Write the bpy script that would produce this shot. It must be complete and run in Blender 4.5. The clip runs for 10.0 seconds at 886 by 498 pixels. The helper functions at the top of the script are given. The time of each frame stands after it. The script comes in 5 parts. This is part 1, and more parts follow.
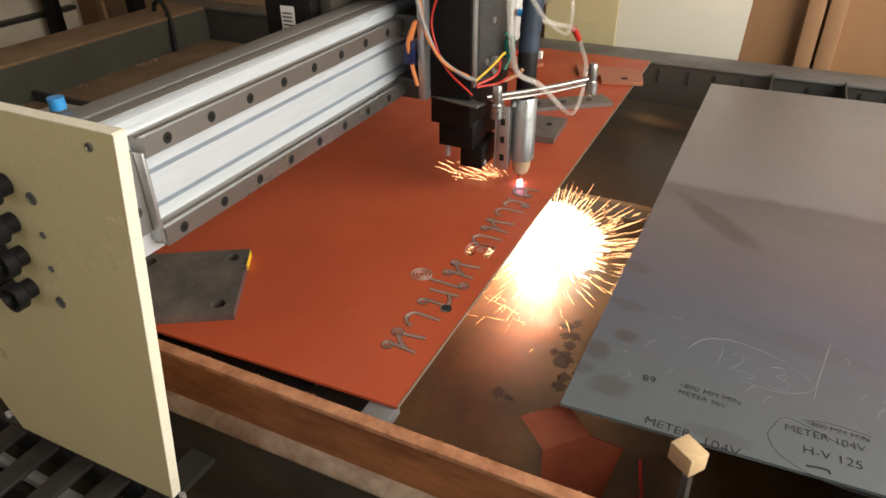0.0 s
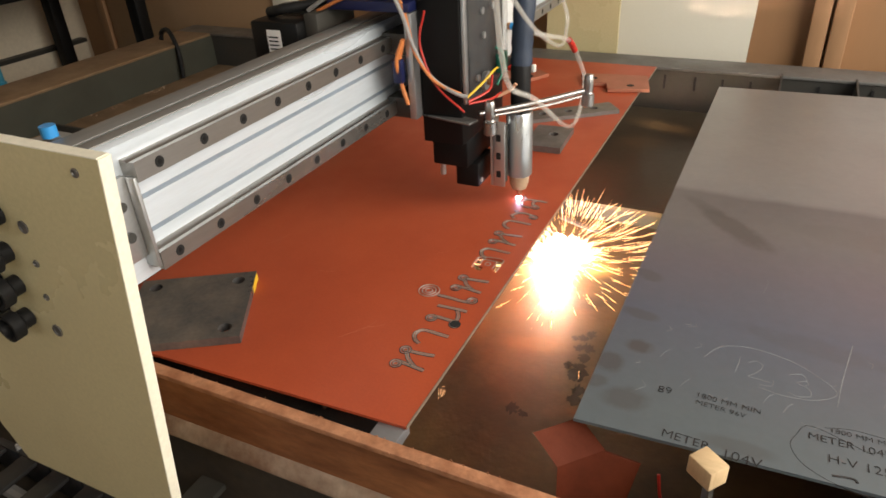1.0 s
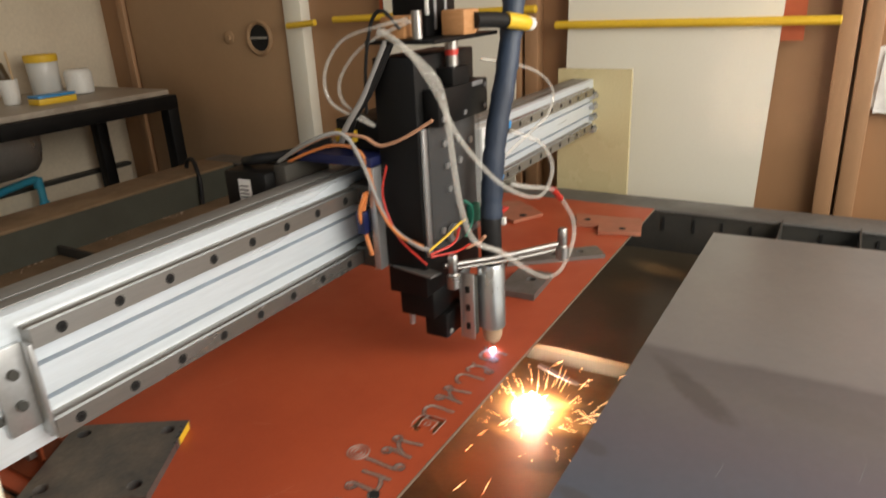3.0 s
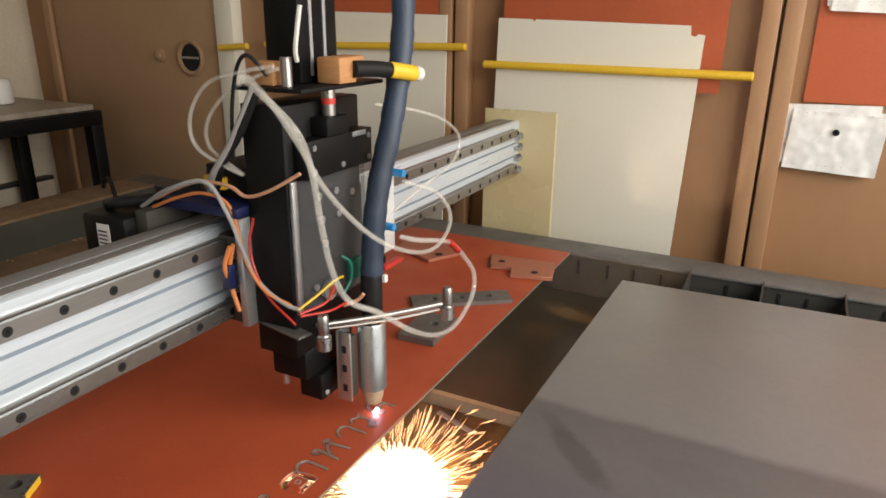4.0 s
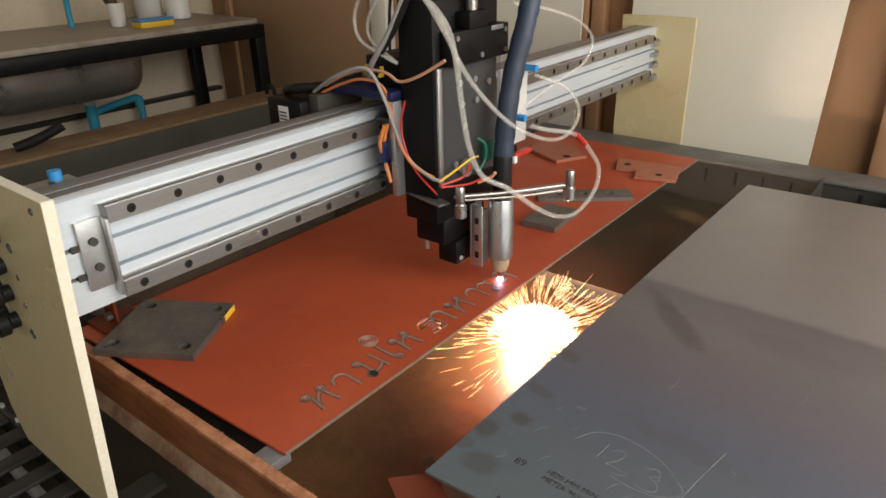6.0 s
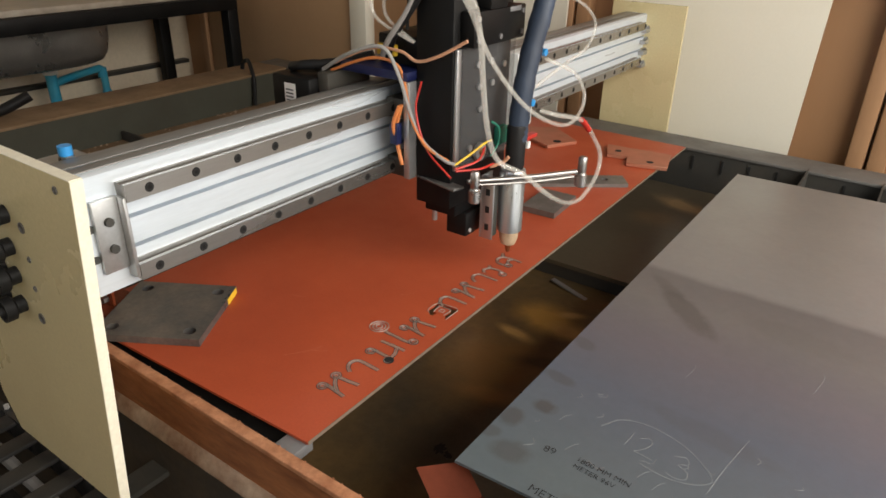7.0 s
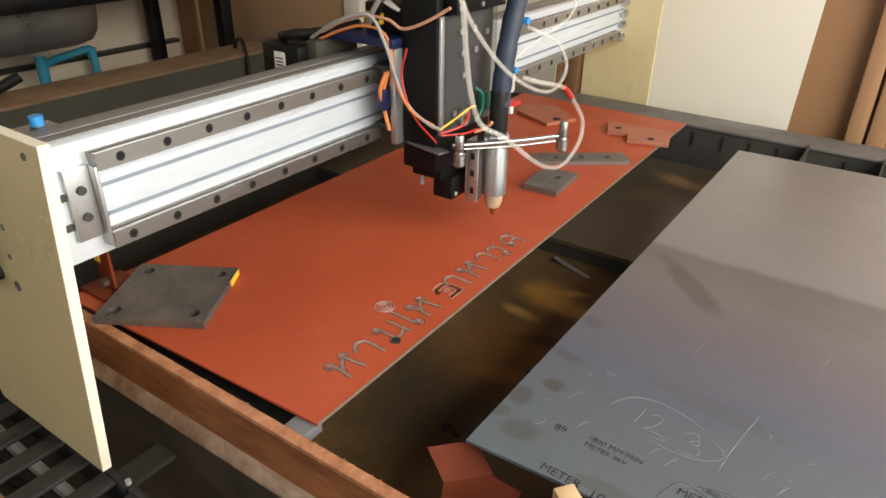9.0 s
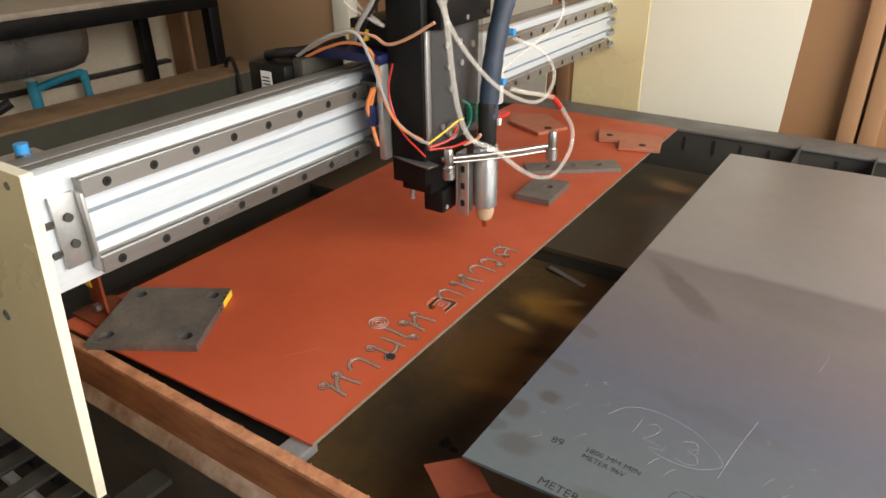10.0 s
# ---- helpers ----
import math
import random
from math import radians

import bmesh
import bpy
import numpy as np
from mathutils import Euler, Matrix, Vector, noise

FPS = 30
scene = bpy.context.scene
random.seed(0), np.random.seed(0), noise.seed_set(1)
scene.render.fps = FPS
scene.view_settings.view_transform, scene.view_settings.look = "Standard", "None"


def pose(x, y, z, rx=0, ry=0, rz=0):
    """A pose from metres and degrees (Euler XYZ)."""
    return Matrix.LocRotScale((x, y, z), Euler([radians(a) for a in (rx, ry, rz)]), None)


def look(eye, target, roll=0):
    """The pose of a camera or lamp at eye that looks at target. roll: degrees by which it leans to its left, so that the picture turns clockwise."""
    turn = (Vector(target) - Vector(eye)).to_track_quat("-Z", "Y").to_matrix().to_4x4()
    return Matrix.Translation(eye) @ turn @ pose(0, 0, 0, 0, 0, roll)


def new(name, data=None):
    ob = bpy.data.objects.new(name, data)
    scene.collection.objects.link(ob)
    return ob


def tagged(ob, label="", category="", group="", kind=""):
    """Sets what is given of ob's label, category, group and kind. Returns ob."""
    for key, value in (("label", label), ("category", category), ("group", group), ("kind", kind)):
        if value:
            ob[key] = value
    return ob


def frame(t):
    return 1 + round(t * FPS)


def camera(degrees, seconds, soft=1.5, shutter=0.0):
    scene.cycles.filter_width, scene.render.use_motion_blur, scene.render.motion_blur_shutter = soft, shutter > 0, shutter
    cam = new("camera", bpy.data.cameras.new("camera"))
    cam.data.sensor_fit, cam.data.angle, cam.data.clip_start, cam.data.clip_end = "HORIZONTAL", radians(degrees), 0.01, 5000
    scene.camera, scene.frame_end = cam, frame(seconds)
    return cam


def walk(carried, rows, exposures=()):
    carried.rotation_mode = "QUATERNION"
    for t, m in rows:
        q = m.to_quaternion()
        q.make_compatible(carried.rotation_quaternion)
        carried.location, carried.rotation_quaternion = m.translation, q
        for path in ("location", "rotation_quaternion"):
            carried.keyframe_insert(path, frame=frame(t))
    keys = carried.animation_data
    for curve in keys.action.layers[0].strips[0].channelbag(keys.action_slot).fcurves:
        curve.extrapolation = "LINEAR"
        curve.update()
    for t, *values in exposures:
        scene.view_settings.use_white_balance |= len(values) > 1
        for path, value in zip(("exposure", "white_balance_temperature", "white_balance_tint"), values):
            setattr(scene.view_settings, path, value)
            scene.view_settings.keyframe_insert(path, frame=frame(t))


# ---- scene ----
cam = camera(66.2, 10.0, soft=1.6, shutter=0.35)
PATH = [
    (0, (0.285, -0.484, 0.557), (-0.413, 0.970, -0.447), -0.32),
    (0.5, (0.285, -0.474, 0.553), (-0.463, 0.983, -0.411), -2.17),
    (1, (0.292, -0.468, 0.549), (-0.455, 0.988, -0.417), -3.22),
    (1.5, (0.311, -0.466, 0.555), (-0.382, 1.056, -0.346), -3.04),
    (2, (0.318, -0.455, 0.569), (-0.421, 1.073, -0.285), -2.19),
    (2.5, (0.330, -0.418, 0.573), (-0.556, 1.046, -0.252), -3.15),
    (3, (0.408, -0.346, 0.580), (-0.515, 1.182, -0.095), -2.92),
    (3.2, (0.430, -0.321, 0.570), (-0.459, 1.238, -0.056), -0.35),
    (4.3, (0.503, -0.260, 0.618), (-0.301, 1.347, -0.001), 0.40),
    (4.5, (0.527, -0.263, 0.606), (-0.293, 1.321, -0.051), 0.64),
    (5, (0.586, -0.300, 0.580), (-0.299, 1.207, -0.165), 0.12),
    (5.5, (0.586, -0.354, 0.588), (-0.486, 0.996, -0.210), -1.09),
    (5.7, (0.588, -0.372, 0.593), (-0.513, 0.952, -0.211), -1.91),
    (6.8, (0.499, -0.430, 0.593), (-0.473, 0.971, -0.246), 1.11),
    (7, (0.491, -0.434, 0.590), (-0.478, 0.959, -0.265), 1.21),
    (7.5, (0.481, -0.434, 0.589), (-0.479, 0.958, -0.277), 1.52),
    (8, (0.473, -0.434, 0.581), (-0.483, 0.938, -0.321), 1.39),
    (8.5, (0.470, -0.434, 0.579), (-0.486, 0.929, -0.337), 0.92),
    (9, (0.471, -0.438, 0.583), (-0.467, 0.946, -0.320), 0.95),
    (9.5, (0.481, -0.433, 0.583), (-0.460, 0.962, -0.299), 0.25),
    (10, (0.477, -0.427, 0.586), (-0.467, 0.969, -0.291), -0.86),
]
walk(cam, [(t, look(eye, target, roll)) for t, eye, target, roll in PATH],
     exposures=[(0.0, 0.18, 7000, 10), (1.5, 0.20, 7000, 10), (2.5, 0.06, 7000, 10), (3.2, 0.02, 7000, 10), (4.5, 0.02, 6650, 10), (5.0, -0.24, 6700, 10), (5.5, -0.22, 6750, 10), (6.2, -0.06, 6800, 10), (7.0, 0.15, 6850, 10), (7.5, 0.28, 6850, 10), (8.2, 0.48, 6850, 10), (10.0, 0.48, 6850, 10)])

# ---- light: a daylit workshop, open to one side and with a window behind ----
world = bpy.data.worlds.new("workshop_sky")
scene.world = world
world.use_nodes = True
wn = world.node_tree.nodes
sky = wn.new("ShaderNodeTexSky")
sky.sky_type = "NISHITA"
sky.sun_disc = False
sky.sun_elevation, sky.sun_rotation = radians(48), radians(200)
world.node_tree.links.new(sky.outputs[0], wn["Background"].inputs[0])
wn["Background"].inputs[1].default_value = 0.06


def area_light(name, place, target, width, height, power, colour):
    data = bpy.data.lights.new(name, "AREA")
    data.shape, data.size, data.size_y, data.energy, data.color = "RECTANGLE", width, height, power, colour
    lamp = new(name, data)
    lamp.matrix_world = look(place, target)
    return lamp


# sky light through the wide gate and through the window behind
area_light("gate_daylight", (1.78, 0.30, 1.00), (-0.3, 0.5, 0.0), 2.7, 1.5, 78, (1.0, 0.965, 0.90))
area_light("window_daylight", (-0.3, -2.35, 1.15), (-0.3, 0.6, 0.1), 2.6, 1.2, 4.5, (0.95, 0.97, 1.0))


# ---- materials ----
def mat(name, colour, rough=0.5, metal=0.0, second=None, scale=8.0, mix=0.5, fine=120.0, bump=0.1, rough_var=0.12,
        stretch=(1, 1, 1), emit=0.0, coat=0.0, per_object=0.0, grain_amt=0.05, spec=0.5):
    """A surface with stains at a large scale and grain at a small one."""
    m = bpy.data.materials.new(name)
    m.use_nodes = True
    n, l = m.node_tree.nodes, m.node_tree.links
    b = n["Principled BSDF"]
    b.inputs["Roughness"].default_value, b.inputs["Metallic"].default_value = rough, metal
    b.inputs["Coat Weight"].default_value = coat
    b.inputs["Specular IOR Level"].default_value = spec
    co = n.new("ShaderNodeTexCoord")
    mp = n.new("ShaderNodeMapping")
    mp.inputs["Scale"].default_value = stretch
    l.new(co.outputs["Object"], mp.inputs[0])
    big, small = n.new("ShaderNodeTexNoise"), n.new("ShaderNodeTexNoise")
    for t, s, d in ((big, scale, 6.0), (small, fine, 3.0)):
        t.inputs["Scale"].default_value, t.inputs["Detail"].default_value, t.inputs["Roughness"].default_value = s, d, 0.6
        l.new(mp.outputs[0], t.inputs[0])
    ramp = n.new("ShaderNodeMapRange")
    ramp.inputs[1].default_value, ramp.inputs[2].default_value = 0.35, 0.68
    ramp.inputs[3].default_value, ramp.inputs[4].default_value = 0.0, mix
    l.new(big.outputs[0], ramp.inputs[0])
    blend = n.new("ShaderNodeMix")
    blend.data_type = "RGBA"
    blend.inputs["A"].default_value = (*colour, 1)
    blend.inputs["B"].default_value = (*(second or [v * 0.6 for v in colour]), 1)
    l.new(ramp.outputs[0], blend.inputs["Factor"])
    grain = n.new("ShaderNodeMapRange")
    grain.inputs[1].default_value, grain.inputs[2].default_value = 0.3, 0.7
    grain.inputs[3].default_value, grain.inputs[4].default_value = 1 - grain_amt, 1 + grain_amt
    l.new(small.outputs[0], grain.inputs[0])
    times = n.new("ShaderNodeMix")
    times.data_type, times.blend_type = "RGBA", "MULTIPLY"
    times.inputs["Factor"].default_value = 1.0
    l.new(blend.outputs["Result"], times.inputs["A"])
    l.new(grain.outputs[0], times.inputs["B"])
    out = times.outputs["Result"]
    if per_object:
        info, hsv = n.new("ShaderNodeObjectInfo"), n.new("ShaderNodeHueSaturation")
        rng = n.new("ShaderNodeMapRange")
        rng.inputs[3].default_value, rng.inputs[4].default_value = 1 - per_object, 1 + per_object
        l.new(info.outputs["Random"], rng.inputs[0])
        l.new(rng.outputs[0], hsv.inputs["Value"])
        l.new(out, hsv.inputs["Color"])
        out = hsv.outputs[0]
    l.new(out, b.inputs["Base Color"])
    rr = n.new("ShaderNodeMapRange")
    rr.inputs[1].default_value, rr.inputs[2].default_value = 0.3, 0.7
    rr.inputs[3].default_value, rr.inputs[4].default_value = max(0.03, rough - rough_var), min(1.0, rough + rough_var)
    l.new(big.outputs[0], rr.inputs[0])
    l.new(rr.outputs[0], b.inputs["Roughness"])
    if bump:
        bm_ = n.new("ShaderNodeBump")
        bm_.inputs["Strength"].default_value, bm_.inputs["Distance"].default_value = bump, 0.002
        l.new(small.outputs[0], bm_.inputs["Height"])
        l.new(bm_.outputs[0], b.inputs["Normal"])
    if emit:
        b.inputs["Emission Color"].default_value = (*colour, 1)
        b.inputs["Emission Strength"].default_value = emit
    return m


def clear(name, tint=(0.95, 0.93, 0.86), rough=0.12, alpha=0.45, coat=0.4, spec=0.5):
    m = bpy.data.materials.new(name)
    m.use_nodes = True
    b = m.node_tree.nodes["Principled BSDF"]
    b.inputs["Base Color"].default_value = (*tint, 1)
    b.inputs["Roughness"].default_value = rough
    b.inputs["Alpha"].default_value = alpha
    b.inputs["Coat Weight"].default_value = coat
    b.inputs["Specular IOR Level"].default_value = spec
    return m


M_RED = mat("red_primer", (0.43, 0.078, 0.030), 0.46, 0, (0.345, 0.056, 0.022), 3.5, 0.8, 260, 0.06)
M_EDGE = mat("cut_steel_edge", (0.42, 0.34, 0.27), 0.45, 0.6, (0.3, 0.16, 0.1), 30, 0.6)
M_STEEL = mat("mill_steel", (0.30, 0.30, 0.31), 0.42, 0.55, (0.20, 0.20, 0.21), 3.0, 0.7, 90, 0.05)
M_PLATE = mat("hot_rolled_plate", (0.11, 0.115, 0.12), 0.36, 0.55, (0.25, 0.22, 0.19), 16, 0.85, 150, 0.1, grain_amt=0.12)
M_PLATE2 = mat("ground_plate", (0.22, 0.21, 0.20), 0.42, 0.6, (0.13, 0.12, 0.11), 20, 0.6, 150, 0.1)
M_RUST = mat("rusty_channel", (0.37, 0.145, 0.058), 0.55, 0.1, (0.14, 0.046, 0.018), 14, 1.0, 90, 0.4, stretch=(0.35, 1, 1.2), grain_amt=0.2)
M_RUST_EDGE = mat("worn_primer_edge", (0.54, 0.26, 0.14), 0.6, 0.1, (0.27, 0.10, 0.045), 22, 0.95, 120, 0.3, grain_amt=0.15)
M_WORN = mat("worn_pale_flange", (0.50, 0.38, 0.28), 0.65, 0.1, (0.17, 0.062, 0.026), 10, 1.0, 70, 0.4, grain_amt=0.15)
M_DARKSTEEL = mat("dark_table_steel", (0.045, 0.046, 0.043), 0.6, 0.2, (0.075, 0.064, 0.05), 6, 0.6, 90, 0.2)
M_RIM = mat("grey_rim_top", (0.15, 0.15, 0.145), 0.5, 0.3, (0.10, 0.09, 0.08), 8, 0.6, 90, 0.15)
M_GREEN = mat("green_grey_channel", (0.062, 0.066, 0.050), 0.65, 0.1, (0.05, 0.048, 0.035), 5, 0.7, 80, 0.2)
M_DUST = mat("dusty_brown_flange", (0.25, 0.165, 0.095), 0.8, 0, (0.15, 0.095, 0.05), 7, 0.9, 120, 0.25)
M_BED = mat("slag_dusted_bed", (0.055, 0.043, 0.029), 0.42, 0.15, (0.20, 0.115, 0.035), 4.5, 0.55, 60, 0.3, grain_amt=0.15)
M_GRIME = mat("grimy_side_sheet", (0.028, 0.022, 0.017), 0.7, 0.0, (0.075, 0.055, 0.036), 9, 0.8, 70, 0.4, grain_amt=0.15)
M_BEDFAR = mat("oily_bed_sheet", (0.085, 0.068, 0.045), 0.42, 0.2, (0.13, 0.105, 0.07), 4, 0.6, 60, 0.15)
M_ALU = mat("anodised_aluminium", (0.70, 0.77, 0.84), 0.36, 0.38, (0.60, 0.66, 0.72), 5, 0.8, 160, 0.03, stretch=(1, 0.1, 1))
M_GROOVE = mat("shaded_slot_aluminium", (0.50, 0.52, 0.55), 0.5, 0.7, (0.36, 0.38, 0.4), 6, 0.5)
M_STRIP = mat("dull_grey_strip", (0.26, 0.255, 0.245), 0.42, 0.3, (0.18, 0.175, 0.17), 14, 0.8, 120, 0.08, stretch=(1, 0.15, 1))
M_RAIL = mat("ground_rail_steel", (0.36, 0.345, 0.325), 0.30, 0.85, (0.27, 0.25, 0.23), 12, 0.6, 160, 0.03, stretch=(1, 0.15, 1))
M_BRACKET = mat("milled_aluminium", (0.50, 0.51, 0.52), 0.4, 0.8, (0.36, 0.36, 0.36), 18, 0.6, 160, 0.06)
M_CREAM = mat("cream_acrylic", (0.64, 0.55, 0.32), 0.30, 0, (0.58, 0.48, 0.27), 2.5, 0.6, 200, 0.02)
M_CREAM_EDGE = mat("sawn_cream_edge", (0.86, 0.82, 0.68), 0.6, 0, (0.78, 0.72, 0.58), 40, 0.5, 200, 0.2)
M_BLACK = mat("black_powder_coat", (0.006, 0.006, 0.0065), 0.42, 0.0, (0.010, 0.0095, 0.009), 12, 0.6, 160, 0.04, spec=0.16)
M_RUBBER = mat("black_rubber", (0.012, 0.012, 0.013), 0.5, 0, (0.02, 0.019, 0.018), 20, 0.6, 160, 0.1, spec=0.2)
M_CHAIN = mat("black_plastic_chain", (0.018, 0.018, 0.019), 0.45, 0, (0.04, 0.037, 0.034), 14, 0.7, 160, 0.1)
# Near-black stands in for shade in holes and gaps; slag uses it too.
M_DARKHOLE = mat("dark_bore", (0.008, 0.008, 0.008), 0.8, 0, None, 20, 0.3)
M_CHROME = mat("nickel_plated", (0.40, 0.39, 0.38), 0.34, 0.95, (0.33, 0.31, 0.30), 20, 0.5, 160, 0.02)
M_TORCH = mat("brushed_torch_sleeve", (0.60, 0.63, 0.65), 0.33, 0.85, (0.45, 0.47, 0.48), 25, 0.6, 200, 0.05, stretch=(1, 1, 0.2))
M_CERAMIC = mat("scorched_ceramic", (0.56, 0.42, 0.29), 0.6, 0.1, (0.34, 0.23, 0.14), 40, 0.7)
M_BRASS = mat("copper_nozzle", (0.50, 0.27, 0.13), 0.35, 0.9, (0.25, 0.12, 0.06), 60, 0.6)
M_HOSE = mat("blue_black_sleeve", (0.036, 0.060, 0.105), 0.5, 0, (0.018, 0.028, 0.050), 14, 0.9, 300, 0.35, stretch=(1, 1, 0.15))
M_TUBE = clear("clear_air_tube", (0.86, 0.84, 0.78), 0.07, 0.27, 0.8)
M_ACRYL = clear("smoked_clear_panel", (0.16, 0.16, 0.165), 0.12, 0.22, 0.0, 0.4)
M_FROST = clear("frosted_clear_block", (0.82, 0.84, 0.83), 0.3, 0.7)
M_ORANGE = mat("orange_wire", (0.70, 0.22, 0.06), 0.45, 0, (0.6, 0.26, 0.12), 30, 0.5)
M_PEACH = mat("salmon_wire", (0.68, 0.36, 0.22), 0.45, 0, (0.55, 0.3, 0.2), 30, 0.5)
M_REDW = mat("red_wire", (0.55, 0.035, 0.025), 0.4, 0, None, 30, 0.3)
M_GREYW = mat("grey_wire", (0.36, 0.35, 0.34), 0.5, 0, None, 30, 0.3)
M_YELLOW = mat("yellow_plastic", (0.80, 0.52, 0.04), 0.45, 0, (0.72, 0.43, 0.04), 20, 0.4)
M_BLUEP = mat("blue_plate", (0.007, 0.012, 0.065), 0.4, 0.1, (0.01, 0.015, 0.08), 20, 0.5)
M_BLUECAP = mat("blue_cap", (0.03, 0.28, 0.66), 0.35, 0, None, 40, 0.2)
M_TEAL = mat("green_insulation", (0.01, 0.15, 0.10), 0.45, 0, None, 40, 0.3)
M_WOODBLK = mat("cork_brown_block", (0.52, 0.26, 0.11), 0.6, 0, (0.42, 0.19, 0.07), 60, 0.6, 160, 0.1, stretch=(1, 1, 4))
M_WOOD = mat("pale_pine", (0.66, 0.48, 0.28), 0.6, 0, (0.52, 0.36, 0.2), 30, 0.6, 160, 0.1, stretch=(1, 6, 1))
M_WHITEP = mat("white_plastic", (0.78, 0.78, 0.75), 0.4, 0, (0.68, 0.67, 0.63), 14, 0.5)
M_COPPER = mat("primed_offcut", (0.17, 0.036, 0.014), 0.5, 0.0, (0.10, 0.022, 0.009), 14, 0.7, 160, 0.1, spec=0.15)
# Darker copy of primed_offcut: shade under the sheet is put into the colour.
M_SHADEOFF = mat("shaded_primed_offcut", (0.13, 0.029, 0.013), 0.6, 0.0, (0.08, 0.018, 0.009), 14, 0.7, 160, 0.1, spec=0.08)
M_REDOFF = mat("dull_red_offcut", (0.40, 0.13, 0.075), 0.55, 0.1, (0.34, 0.16, 0.1), 20, 0.7, 160, 0.1)
M_KERF = mat("dross_grey", (0.30, 0.26, 0.235), 0.5, 0.3, (0.42, 0.38, 0.35), 120, 0.8, 400, 0.4)
M_BLANK = mat("heat_greyed_primer", (0.36, 0.17, 0.12), 0.5, 0.1, (0.28, 0.20, 0.17), 90, 0.8, 300, 0.3)
M_WALL = mat("brown_laminate", (0.37, 0.205, 0.105), 0.42, 0, (0.33, 0.175, 0.085), 1.6, 0.6, 40, 0.0, stretch=(1, 1, 0.25), grain_amt=0.02)
M_DOOR = mat("tan_door", (0.40, 0.25, 0.14), 0.45, 0, (0.35, 0.215, 0.12), 1.4, 0.6, 40, 0.0, grain_amt=0.02)
M_STUD = mat("brown_frame", (0.42, 0.24, 0.13), 0.45, 0, (0.32, 0.17, 0.085), 5, 0.6, 60, 0.05, stretch=(1, 1, 0.2))
M_CREAMBOARD = mat("cream_board", (0.82, 0.79, 0.69), 0.4, 0, (0.77, 0.73, 0.62), 1.8, 0.5, 120, 0.0, grain_amt=0.01)
M_PLASTER = mat("cream_plaster", (0.72, 0.63, 0.49), 0.75, 0, (0.60, 0.51, 0.39), 3, 0.6, 60, 0.1)
M_REDPANEL = mat("red_board", (0.46, 0.10, 0.035), 0.5, 0, (0.40, 0.085, 0.03), 4, 0.6, 120, 0.03)
M_SILVER = mat("silver_sheet", (0.82, 0.82, 0.81), 0.4, 0.0, (0.72, 0.72, 0.71), 9, 0.6, 60, 0.12)
M_STAINLESS = mat("stainless_basin", (0.50, 0.49, 0.47), 0.3, 0.85, (0.4, 0.38, 0.35), 8, 0.5)
M_PVC = mat("blue_pvc", (0.02, 0.33, 0.55), 0.4, 0, (0.10, 0.42, 0.48), 10, 0.6)
M_STONE = mat("worn_counter", (0.30, 0.25, 0.20), 0.45, 0, (0.46, 0.41, 0.34), 14, 0.8, 80, 0.15)
M_CONCRETE = mat("workshop_floor", (0.16, 0.13, 0.10), 0.8, 0, (0.08, 0.065, 0.05), 3, 0.8, 40, 0.3)
M_CEIL = mat("ceiling_white", (0.38, 0.36, 0.33), 0.8, 0, None, 2, 0.2)
M_INK = mat("black_marker", (0.012, 0.012, 0.014), 0.6, 0, None, 60, 0.3)
M_CHALK = mat("white_chalk", (0.26, 0.285, 0.30), 0.9, 0, (0.17, 0.18, 0.19), 60, 0.95, 300, 0.2)
M_SCUFF = mat("wiped_chalk", (0.23, 0.245, 0.255), 0.85, 0, (0.19, 0.20, 0.21), 80, 0.9)
M_SCRATCH = mat("scratched_primer", (0.52, 0.17, 0.10), 0.6, 0, None, 60, 0.5)
M_SPARK = mat("white_hot_metal", (1.0, 0.56, 0.27), 0.5, 0, None, 40, 0.0, emit=8.0, bump=0)
M_CORE = mat("arc_core", (1.0, 0.78, 0.60), 0.5, 0, None, 40, 0.0, emit=12.0, bump=0)
M_EMBER = mat("jet_strike", (1.0, 0.70, 0.50), 0.5, 0, None, 40, 0.0, emit=1200.0, bump=0)
M_ARC = mat("arc_violet", (0.75, 0.65, 1.0), 0.5, 0, None, 40, 0.0, emit=80.0, bump=0)


